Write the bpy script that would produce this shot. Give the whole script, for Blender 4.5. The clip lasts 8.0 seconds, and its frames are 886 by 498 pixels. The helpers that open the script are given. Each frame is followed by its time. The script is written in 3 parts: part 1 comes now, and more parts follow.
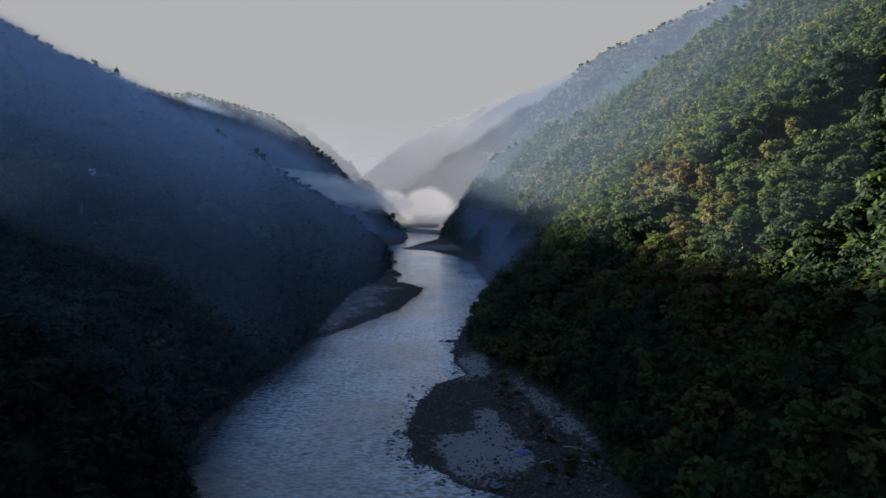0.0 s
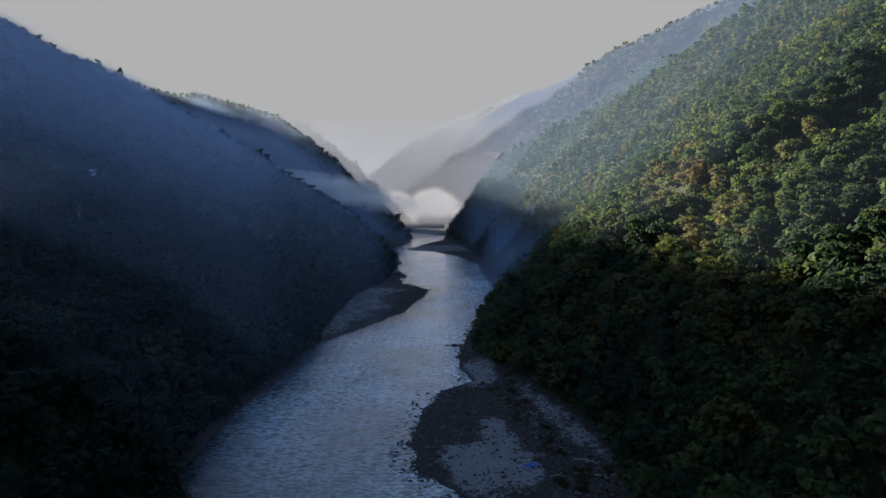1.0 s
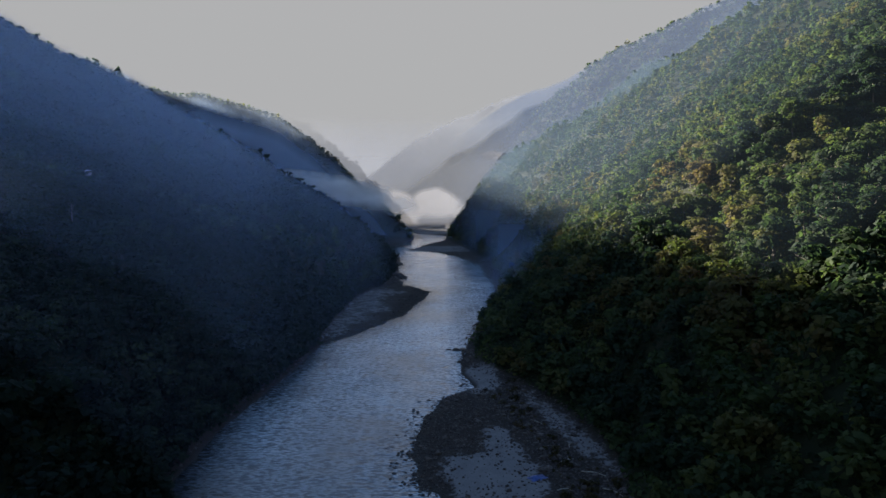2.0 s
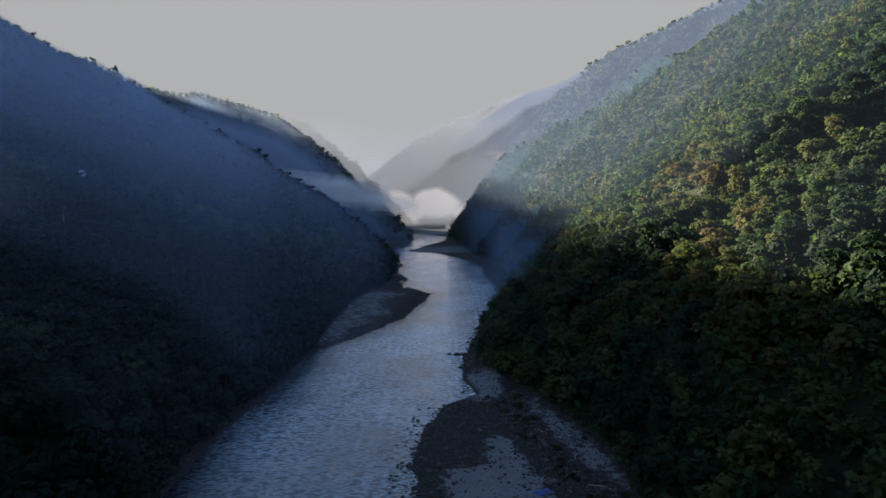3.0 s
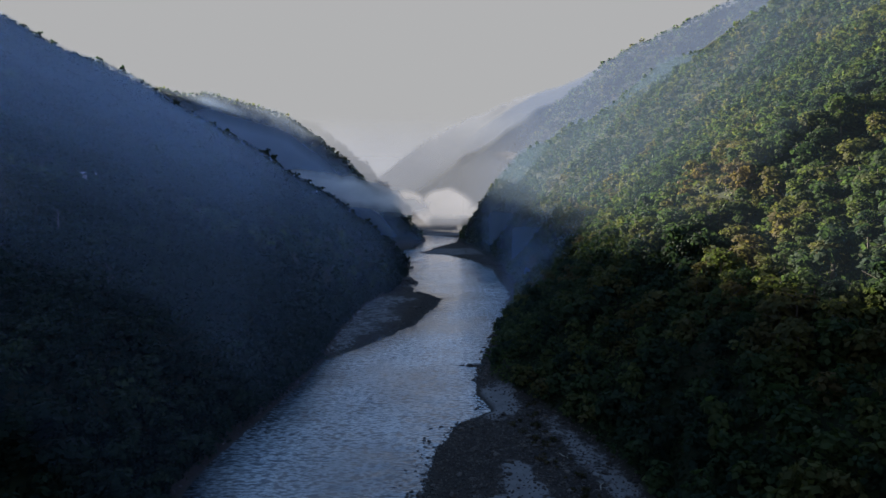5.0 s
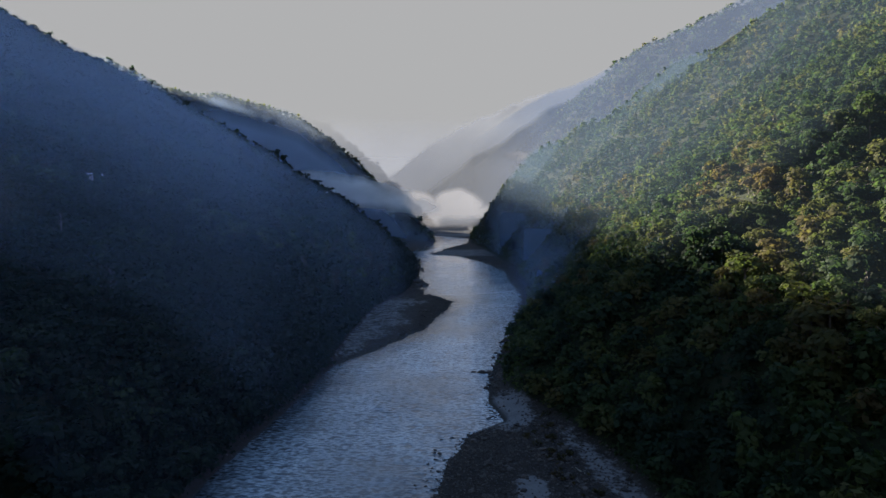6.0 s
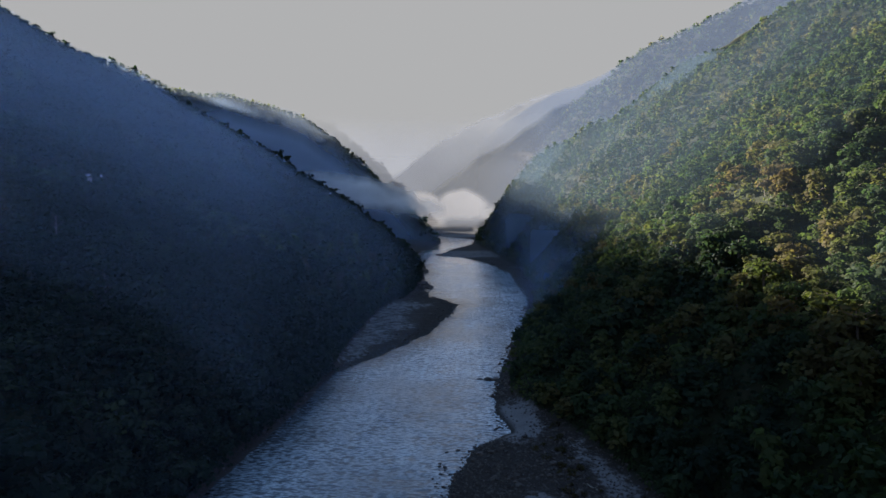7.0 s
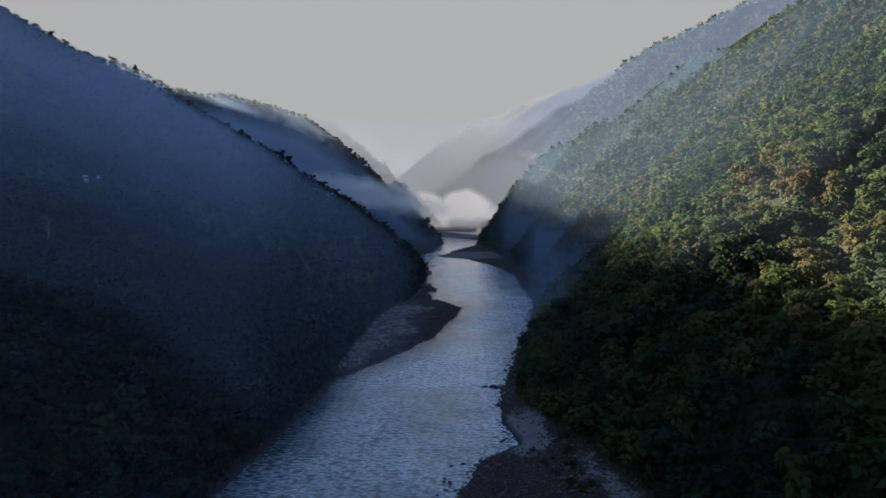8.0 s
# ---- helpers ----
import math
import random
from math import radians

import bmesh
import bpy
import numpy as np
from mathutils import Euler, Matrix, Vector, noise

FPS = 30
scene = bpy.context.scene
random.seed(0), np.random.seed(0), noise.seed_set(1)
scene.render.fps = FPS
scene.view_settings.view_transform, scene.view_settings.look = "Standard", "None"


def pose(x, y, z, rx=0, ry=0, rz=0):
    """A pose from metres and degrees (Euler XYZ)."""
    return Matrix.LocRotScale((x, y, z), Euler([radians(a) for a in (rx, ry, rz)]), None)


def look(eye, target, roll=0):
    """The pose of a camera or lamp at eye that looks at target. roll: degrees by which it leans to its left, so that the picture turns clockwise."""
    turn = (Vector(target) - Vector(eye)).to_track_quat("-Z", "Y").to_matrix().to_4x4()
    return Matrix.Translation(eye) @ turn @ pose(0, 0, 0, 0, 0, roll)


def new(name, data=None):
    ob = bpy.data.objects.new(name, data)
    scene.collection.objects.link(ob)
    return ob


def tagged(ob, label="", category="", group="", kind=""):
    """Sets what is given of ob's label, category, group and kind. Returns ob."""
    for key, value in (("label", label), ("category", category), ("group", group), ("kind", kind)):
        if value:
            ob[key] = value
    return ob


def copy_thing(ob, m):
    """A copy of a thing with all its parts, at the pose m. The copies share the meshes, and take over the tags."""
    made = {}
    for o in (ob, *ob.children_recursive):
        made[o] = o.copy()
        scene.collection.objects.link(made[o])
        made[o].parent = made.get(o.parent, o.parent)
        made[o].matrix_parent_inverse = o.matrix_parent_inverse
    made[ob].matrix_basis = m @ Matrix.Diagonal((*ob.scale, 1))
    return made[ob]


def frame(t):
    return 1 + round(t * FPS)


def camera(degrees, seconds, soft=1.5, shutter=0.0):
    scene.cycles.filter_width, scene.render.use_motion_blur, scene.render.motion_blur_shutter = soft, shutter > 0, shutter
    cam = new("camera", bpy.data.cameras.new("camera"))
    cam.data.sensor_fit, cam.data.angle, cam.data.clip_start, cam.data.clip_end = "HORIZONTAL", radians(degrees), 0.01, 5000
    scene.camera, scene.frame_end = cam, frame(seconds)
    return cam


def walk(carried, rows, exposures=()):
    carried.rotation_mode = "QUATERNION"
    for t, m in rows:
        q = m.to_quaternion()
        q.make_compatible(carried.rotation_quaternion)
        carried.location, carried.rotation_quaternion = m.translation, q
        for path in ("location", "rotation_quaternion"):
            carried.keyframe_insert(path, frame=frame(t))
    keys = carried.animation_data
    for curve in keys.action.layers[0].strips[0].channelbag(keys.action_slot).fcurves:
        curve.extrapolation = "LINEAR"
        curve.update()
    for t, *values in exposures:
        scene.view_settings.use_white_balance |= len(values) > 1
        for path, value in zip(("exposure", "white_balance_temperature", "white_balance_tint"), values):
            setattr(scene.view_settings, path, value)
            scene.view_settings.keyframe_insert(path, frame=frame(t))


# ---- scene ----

# ================= camera =================
cam = camera(68.0, 8.0)
ROWS = [  # seconds, x, y, z, turn to the left, tilt
    (0.0, 0.00, 0.00, 68.50, -1.057, -4.721),
    (0.5, 0.08, 3.43, 68.70, -0.670, -4.708),
    (1.0, 0.04, 6.93, 68.90, -0.595, -4.709),
    (1.5, -0.01, 10.24, 69.10, -0.538, -4.709),
    (3.0, -0.32, 20.00, 69.88, -0.497, -4.720),
    (3.5, -0.45, 23.30, 70.19, -0.485, -4.733),
    (4.0, -0.63, 26.70, 70.45, -0.310, -4.720),
    (4.5, -0.71, 30.28, 70.85, 0.008, -4.737),
    (6.0, -1.18, 41.45, 71.83, 1.377, -4.717),
    (6.5, -1.29, 45.08, 72.19, 1.643, -4.712),
    (7.0, -1.52, 48.85, 72.62, 1.808, -4.707),
    (7.5, -1.86, 52.58, 73.06, 1.956, -4.710),
    (8.0, -2.33, 56.31, 73.47, 2.036, -4.720),
]
walk(cam, [(t, pose(x, y, z, 90 + tilt, 0, turn)) for t, x, y, z, turn, tilt in ROWS], exposures=[(0.0, 2.5, 5900, 10), (8.0, 2.5, 5900, 10)])

# ================= sky and sun =================
SUN_LEFT, SUN_UP = 41.0, 13.0  # degrees: left of straight ahead, above the horizon
world = bpy.data.worlds.new("morning_sky")
scene.world = world
world.use_nodes = True
wt = world.node_tree
wt.nodes.clear()

sky = wt.nodes.new("ShaderNodeTexSky")
sky.sky_type, sky.sun_disc = "NISHITA", False
sky.sun_elevation, sky.sun_rotation = radians(SUN_UP), radians(-SUN_LEFT)
sky.altitude, sky.air_density, sky.dust_density, sky.ozone_density = 600, 1.2, 0.15, 3.0
clear = wt.nodes.new("ShaderNodeBackground")
clear.inputs["Strength"].default_value = 0.044
wt.links.new(sky.outputs["Color"], clear.inputs["Color"])
veil = wt.nodes.new("ShaderNodeBackground")  # the pale morning cloud that hides the blue low down
veil.inputs["Color"].default_value, veil.inputs["Strength"].default_value = (1.0, 0.946, 0.868, 1), 0.0815
coord = wt.nodes.new("ShaderNodeTexCoord")
split = wt.nodes.new("ShaderNodeSeparateXYZ")
ramp = wt.nodes.new("ShaderNodeMapRange")
ramp.interpolation_type = "SMOOTHSTEP"
for key, value in (("From Min", 0.31), ("From Max", 0.56), ("To Min", 1.0), ("To Max", 0.10)):
    ramp.inputs[key].default_value = value
mixsky = wt.nodes.new("ShaderNodeMixShader")
outw = wt.nodes.new("ShaderNodeOutputWorld")
wt.links.new(coord.outputs["Generated"], split.inputs[0])
wt.links.new(split.outputs["Z"], ramp.inputs["Value"])
wt.links.new(ramp.outputs["Result"], mixsky.inputs[0])
wt.links.new(clear.outputs[0], mixsky.inputs[1])
wt.links.new(veil.outputs[0], mixsky.inputs[2])
wt.links.new(mixsky.outputs[0], outw.inputs["Surface"])

sun = new("sun", bpy.data.lights.new("sun", "SUN"))
sun.data.energy, sun.data.angle, sun.data.color = 5.0, radians(0.6), (1.0, 0.86, 0.66)
sx = -math.sin(radians(SUN_LEFT)) * math.cos(radians(SUN_UP))
sy = math.cos(radians(SUN_LEFT)) * math.cos(radians(SUN_UP))
sz = math.sin(radians(SUN_UP))
sun.matrix_world = look((sx * 900, sy * 900, sz * 900), (0, 0, 0))

# ================= materials =================


class Nodes:
    """A material's node tree, with short ways to add and join nodes."""

    def __init__(self, name):
        self.mat = bpy.data.materials.new(name)
        self.mat.use_nodes = True
        self.tree = self.mat.node_tree
        self.tree.nodes.clear()
        self.out = self.tree.nodes.new("ShaderNodeOutputMaterial")

    def add(self, kind, **kw):
        n = self.tree.nodes.new(kind)
        for k, v in kw.items():
            key = k.replace("_", " ")
            if hasattr(v, "is_output"):
                self.tree.links.new(v, n.inputs[key])
            else:
                n.inputs[key].default_value = v
        return n

    def join(self, a, b):
        self.tree.links.new(a, b)

    def place(self):
        return self.add("ShaderNodeNewGeometry").outputs["Position"]

    def noise(self, scale, detail=4.0, rough=0.55, vector=None, stretch=None):
        vector = vector or self.place()
        if stretch:
            m = self.add("ShaderNodeMapping", Vector=vector)
            m.inputs["Scale"].default_value = stretch
            vector = m.outputs[0]
        return self.add("ShaderNodeTexNoise", Vector=vector, Scale=scale, Detail=detail, Roughness=rough).outputs["Fac"]

    def span(self, value, a, b, c=0.0, d=1.0):
        n = self.add("ShaderNodeMapRange", Value=value)
        for key, v in (("From Min", a), ("From Max", b), ("To Min", c), ("To Max", d)):
            n.inputs[key].default_value = v
        return n.outputs["Result"]

    def calc(self, op, a, b=0.0):
        n = self.tree.nodes.new("ShaderNodeMath")
        n.operation = op
        for i, v in enumerate((a, b)):
            if hasattr(v, "is_output"):
                self.join(v, n.inputs[i])
            else:
                n.inputs[i].default_value = v
        return n.outputs[0]

    def ramp(self, fac, stops):
        n = self.add("ShaderNodeValToRGB", Fac=fac)
        el = n.color_ramp.elements
        el[0].position, el[0].color = stops[0][0], (*stops[0][1], 1)
        el[1].position, el[1].color = stops[-1][0], (*stops[-1][1], 1)
        for p, c in stops[1:-1]:
            el.new(p).color = (*c, 1)
        return n.outputs["Color"]

    def blend(self, fac, a, b, mode="MIX"):
        n = self.tree.nodes.new("ShaderNodeMix")
        n.data_type, n.blend_type = "RGBA", mode
        for i, v in ((0, fac), (6, a), (7, b)):
            if hasattr(v, "is_output"):
                self.join(v, n.inputs[i])
            else:
                n.inputs[i].default_value = v if i == 0 else (*v, 1)
        return n.outputs[2]

    def bump(self, height, strength, distance):
        return self.add("ShaderNodeBump", Height=height, Strength=strength, Distance=distance).outputs["Normal"]

    def surface(self, shader):
        self.join(shader, self.out.inputs["Surface"])
        return self.mat


def leaf_material(name, stops, single):
    """Foliage. Each tree has its own tint: of its object (single) or of its share of the joined woods."""
    n = Nodes(name)
    if single:
        tint = n.add("ShaderNodeObjectInfo").outputs["Random"]
    else:
        a = n.add("ShaderNodeAttribute")
        a.attribute_name = "tint"
        tint = a.outputs["Fac"]
    patch = n.noise(0.014, 4.0)
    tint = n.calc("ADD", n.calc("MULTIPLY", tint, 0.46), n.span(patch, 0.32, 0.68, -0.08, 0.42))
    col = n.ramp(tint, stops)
    each = n.add("ShaderNodeNewGeometry").outputs["Random Per Island"]
    fine = n.noise(0.9, 2.0)
    col = n.blend(1.0, col, n.ramp(n.calc("MULTIPLY", n.calc("ADD", each, fine), 0.5), [(0.1, (0.55, 0.6, 0.6)), (0.9, (1.25, 1.2, 1.05))]), "MULTIPLY")
    d = n.add("ShaderNodeBsdfPrincipled", Base_Color=col, Roughness=0.7)
    d.inputs["Specular IOR Level"].default_value = 0.08
    t = n.add("ShaderNodeBsdfTranslucent", Color=n.blend(1.0, col, (1.5, 1.7, 1.0), "MULTIPLY"))
    m = n.add("ShaderNodeMixShader", Fac=0.42)
    n.join(d.outputs[0], m.inputs[1])
    n.join(t.outputs[0], m.inputs[2])
    return n.surface(m.outputs[0])


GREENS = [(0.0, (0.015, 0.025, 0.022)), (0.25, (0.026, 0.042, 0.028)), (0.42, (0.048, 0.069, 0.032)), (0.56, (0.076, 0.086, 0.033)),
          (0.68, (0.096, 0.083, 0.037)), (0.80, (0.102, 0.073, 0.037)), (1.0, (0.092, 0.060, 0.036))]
LEAF_ONE = leaf_material("leaves_of_single_tree", GREENS, True)
LEAF_WOOD = leaf_material("leaves_of_woods", GREENS, False)


def bark_material():
    n = Nodes("bark")
    f = n.noise(3.0, 5.0, 0.6, stretch=(1, 1, 0.25))
    col = n.ramp(f, [(0.3, (0.05, 0.04, 0.032)), (0.7, (0.17, 0.14, 0.11))])
    p = n.add("ShaderNodeBsdfPrincipled", Base_Color=col, Roughness=0.85, Normal=n.bump(f, 0.6, 0.05))
    return n.surface(p.outputs[0])


BARK = bark_material()


def ground_material():
    """Forest floor on the slopes, sand and silt by the river."""
    n = Nodes("valley_ground")
    pos = n.place()
    z = n.add("ShaderNodeSeparateXYZ", Vector=pos).outputs["Z"]
    big, mid, fine = n.noise(0.03, 5.0), n.noise(0.25, 5.0), n.noise(2.5, 4.0)
    forest = n.ramp(n.calc("MULTIPLY", n.calc("ADD", big, mid), 0.5), [(0.3, (0.012, 0.016, 0.008)), (0.55, (0.02, 0.024, 0.011)), (0.75, (0.035, 0.03, 0.018))])
    sand = n.ramp(n.calc("MULTIPLY", n.calc("ADD", mid, fine), 0.5), [(0.3, (0.110, 0.106, 0.110)), (0.5, (0.155, 0.150, 0.155)), (0.75, (0.205, 0.199, 0.202))])
    stony = n.ramp(n.calc("MULTIPLY", n.calc("ADD", mid, fine), 0.5), [(0.3, (0.021, 0.018, 0.017)), (0.55, (0.037, 0.032, 0.029)), (0.75, (0.066, 0.057, 0.052))])
    a = n.add("ShaderNodeAttribute")
    a.attribute_name = "sand"
    edge = n.calc("ADD", a.outputs["Fac"], n.span(n.noise(0.34, 6.0, 0.65), 0.25, 0.75, -0.42, 0.42))
    bank = n.blend(n.span(edge, 0.38, 0.62), stony, sand)
    wet = n.blend(n.span(z, 0.05, 0.40), (0.035, 0.034, 0.032), bank)
    level = n.calc("ADD", z, n.span(mid, 0.0, 1.0, -1.2, 1.2))
    col = n.blend(n.span(level, 2.0, 3.2), wet, forest)
    p = n.add("ShaderNodeBsdfPrincipled", Base_Color=col, Roughness=0.9, Specular_IOR_Level=0.1, Normal=n.bump(n.calc("ADD", mid, n.calc("MULTIPLY", fine, 0.3)), 0.5, 0.2))
    return n.surface(p.outputs[0])


GROUND = ground_material()


def water_material():
    """Silty river: mostly the sky's reflection, broken by zones of chop; part of its sheen is put into the colour."""
    n = Nodes("river_water")
    pos = n.place()
    py = n.add("ShaderNodeSeparateXYZ", Vector=pos).outputs["Y"]
    slack = n.span(n.calc("ADD", py, n.span(n.noise(0.012, 2.0), 0.3, 0.7, -90.0, 90.0)), 430.0, 640.0, 1.0, 0.22)  # smoother above the bend
    swell = n.noise(0.10, 2.0, 0.5, stretch=(1.0, 1.2, 1.0))
    chop = n.noise(0.28, 3.0, 0.55, stretch=(0.8, 1.7, 1.0))
    rip = n.noise(0.8, 2.0, 0.5, stretch=(0.8, 1.6, 1.0))
    zone = n.span(n.noise(0.022, 3.0, 0.5, stretch=(1.0, 0.5, 1.0)), 0.36, 0.64, 0.35, 1.0)
    crest = n.calc("SUBTRACT", 1.0, n.calc("MULTIPLY", n.calc("ABSOLUTE", n.calc("SUBTRACT", chop, 0.5)), 4.0))
    waves = n.calc("ADD", n.calc("MULTIPLY", crest, 0.42), n.calc("MULTIPLY", rip, 0.5))
    h = n.calc("MULTIPLY", n.calc("ADD", n.calc("MULTIPLY", swell, 0.9), n.calc("MULTIPLY", waves, zone)), slack)
    silt = n.ramp(n.noise(0.03, 4.0), [(0.3, (0.104, 0.122, 0.142)), (0.7, (0.176, 0.202, 0.228))])
    far_sheen = n.span(py, 170.0, 330.0, 1.0, 2.1)  # paler up the valley: grazing sky reflection put into the colour
    silt = n.blend(1.0, silt, n.add("ShaderNodeCombineXYZ", X=far_sheen, Y=far_sheen, Z=far_sheen).outputs[0], "MULTIPLY")
    off_bank_shade = n.add("ShaderNodeAttribute")  # the left bank's shade and dark reflection, put into the water's colour
    off_bank_shade.attribute_name = "sand"
    silt = n.blend(off_bank_shade.outputs["Fac"], n.blend(1.0, silt, (0.16, 0.17, 0.19), "MULTIPLY"), silt)
    # light on the ripples painted in: pale crests, dark troughs
    crest_glint = n.calc("MULTIPLY", n.span(n.calc("ADD", n.calc("MULTIPLY", crest, 0.6), rip), 0.82, 1.15), zone)
    col = n.blend(crest_glint, n.blend(1.0, silt, (0.55, 0.58, 0.62), "MULTIPLY"), n.blend(1.0, silt, (2.6, 2.6, 2.6), "MULTIPLY"))
    # white flecks: foam, and sparkle put into the colour
    foam_sparkle = n.calc("MULTIPLY", n.span(n.calc("ADD", n.calc("MULTIPLY", crest, 0.5), rip), 0.95, 1.12), n.span(zone, 0.6, 1.0))
    col = n.blend(n.calc("MULTIPLY", foam_sparkle, 0.22), col, (0.55, 0.60, 0.66))
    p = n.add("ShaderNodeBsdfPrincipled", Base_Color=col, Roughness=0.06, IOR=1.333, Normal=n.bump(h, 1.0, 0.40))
    return n.surface(p.outputs[0])


WATER = water_material()


def rock_material():
    n = Nodes("river_rock")
    each = n.add("ShaderNodeObjectInfo").outputs["Random"]
    isl = n.add("ShaderNodeNewGeometry").outputs["Random Per Island"]
    f, g = n.noise(1.2, 6.0, 0.65), n.noise(9.0, 3.0)
    col = n.ramp(n.calc("MULTIPLY", n.calc("ADD", f, n.calc("FRACT", n.calc("ADD", each, isl))), 0.5),
                 [(0.12, (0.015, 0.012, 0.012)), (0.5, (0.038, 0.030, 0.027)), (0.88, (0.100, 0.084, 0.076))])
    p = n.add("ShaderNodeBsdfPrincipled", Base_Color=col, Roughness=0.75, Normal=n.bump(n.calc("ADD", f, n.calc("MULTIPLY", g, 0.3)), 0.6, 0.15))
    return n.surface(p.outputs[0])


ROCK = rock_material()


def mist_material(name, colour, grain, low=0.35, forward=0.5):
    """Thin mist as a tinted sheet: how much it covers comes from the mesh's own density, broken up by drifting wisps.
    """
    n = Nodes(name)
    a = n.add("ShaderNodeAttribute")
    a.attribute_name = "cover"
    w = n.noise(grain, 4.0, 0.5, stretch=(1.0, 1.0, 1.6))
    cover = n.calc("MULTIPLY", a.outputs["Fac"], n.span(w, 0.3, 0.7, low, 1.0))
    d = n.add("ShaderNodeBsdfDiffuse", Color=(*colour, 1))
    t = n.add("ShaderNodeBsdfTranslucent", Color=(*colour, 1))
    m = n.add("ShaderNodeMixShader", Fac=forward)
    n.join(d.outputs[0], m.inputs[1])
    n.join(t.outputs[0], m.inputs[2])
    clear_ = n.add("ShaderNodeBsdfTransparent")
    c = n.add("ShaderNodeMixShader", Fac=cover)
    n.mat.surface_render_method, n.mat.diffuse_color = "BLENDED", (*colour, 0.15)
    n.join(clear_.outputs[0], c.inputs[1])
    n.join(m.outputs[0], c.inputs[2])
    return n.surface(c.outputs[0])


# aerial haze painted by sheet colour: strong tints for shaded air, dim for sunlit
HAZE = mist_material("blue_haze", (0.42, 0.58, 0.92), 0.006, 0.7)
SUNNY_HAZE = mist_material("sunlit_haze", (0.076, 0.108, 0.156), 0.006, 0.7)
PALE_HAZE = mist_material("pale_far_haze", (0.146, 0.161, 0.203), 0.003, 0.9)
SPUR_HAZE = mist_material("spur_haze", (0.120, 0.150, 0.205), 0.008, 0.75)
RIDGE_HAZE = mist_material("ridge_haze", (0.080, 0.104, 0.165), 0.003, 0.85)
MIST = mist_material("white_mist", (0.92, 0.94, 0.96), 0.02, 0.75, 0.85)
CLOUD = mist_material("sunlit_cloud", (0.205, 0.205, 0.222), 0.02, 0.92)

# ================= shapes of the land =================


def hashed(ix, iy, seed):
    v = np.sin(ix * 127.1 + iy * 311.7 + seed * 74.7) * 43758.5453
    return v - np.floor(v)


def value_noise(x, y, seed):
    ix, iy = np.floor(x), np.floor(y)
    fx, fy = x - ix, y - iy
    fx, fy = fx * fx * (3 - 2 * fx), fy * fy * (3 - 2 * fy)
    a, b = hashed(ix, iy, seed), hashed(ix + 1, iy, seed)
    c, d = hashed(ix, iy + 1, seed), hashed(ix + 1, iy + 1, seed)
    return (a * (1 - fx) + b * fx) * (1 - fy) + (c * (1 - fx) + d * fx) * fy


def fbm(x, y, size, octaves=4, seed=0):
    """Smooth noise from -1 to 1."""
    total, amp, norm = 0.0, 1.0, 0.0
    for k in range(octaves):
        total = total + amp * (value_noise(x / size + k * 17.3, y / size - k * 9.1, seed + k) * 2 - 1)
        norm, amp, size = norm + amp, amp * 0.5, size * 0.5
    return total / norm


def line(y, knots):
    return np.interp(y, [k[0] for k in knots], [k[1] for k in knots])


# edges of the water and feet of the slopes: (y, x)
WATER_L = [(-400, -40), (60, -50), (145, -54), (166, -65), (196, -66), (221, -64), (258, -59), (310, -55), (319, -51), (344, -37), (386, -21), (440, -11),
           (480, -6), (502, -16), (512, -26), (589, -37), (663, -38), (759, -54), (858, -64), (917, -49), (1040, -37), (1174, -45), (1260, -58), (1400, -80)]
WATER_R = [(-400, 60), (60, 60), (120, 44), (143, 21), (149, 9), (153, 4), (165, -3), (183, -7), (211, -3), (230, 1), (245, 13), (261, 11), (286, 11), (328, 16),
           (367, 23), (416, 33), (511, 45), (587, 44), (662, 43), (743, 24), (813, -2), (836, -34), (842, -36), (870, -24), (916, -18), (1009, 11), (1123, 17), (1192, -33), (1240, -70), (1400, -120)]
FOOT_L = [(-400, -38), (60, -48), (145, -53), (166, -64), (196, -65), (221, -63), (258, -58), (310, -55), (363, -56), (447, -53), (515, -42), (589, -38), (663, -39), (759, -55),
          (858, -66), (917, -51), (1040, -39), (1174, -48), (1260, -64), (1400, -90)]
FOOT_R = [(-400, 75), (60, 60), (153, 41), (175, 45), (199, 43), (230, 35), (262, 23), (276, 15), (286, 14), (328, 19), (367, 27), (416, 37), (511, 49), (587, 50),
          (662, 54), (743, 46), (813, 38), (860, 33), (916, 28), (1009, 16), (1090, 18), (1130, 130), (1200, 360), (1400, 640)]
CREST_L = [(-900, 300, 380), (-700, 520, 340), (-560, 690, 272), (-477, 743, 229), (-409, 754, 197), (-358, 756, 169), (-314, 769, 151), (-273, 765, 131), (-224, 774, 112), (-179, 752, 95), (-166, 750, 73),
           (-140, 752, 64), (-116, 755, 54), (-72, 740, 22), (-52, 748, 2)]
CREST_L2 = [(-36, 1036, 4), (-60, 1070, 25), (-97, 1100, 52), (-145, 1150, 90), (-186, 1200, 127), (-245, 1300, 176), (-310, 1400, 220), (-442, 1450, 262), (-570, 1500, 288),
            (-640, 1490, 302), (-700, 1485, 332), (-756, 1490, 356), (-935, 1480, 402), (-1100, 1480, 415), (-1400, 1480, 440), (-2000, 1400, 500)]
CREST_R = [(14, 1078, 16), (20, 1070, 42), (41, 1050, 68), (74, 1020, 105), (107, 990, 121), (147, 920, 142), (172, 850, 156), (218, 760, 178), (255, 735, 199), (279, 720, 216), (308, 690, 239),
           (322, 660, 255), (400, 520, 312), (460, 400, 370), (500, 200, 410), (520, -150, 430), (520, -500, 430)]
CREST_KNOB = [(372, 1100, 284), (420, 1150, 310), (600, 1180, 420)]
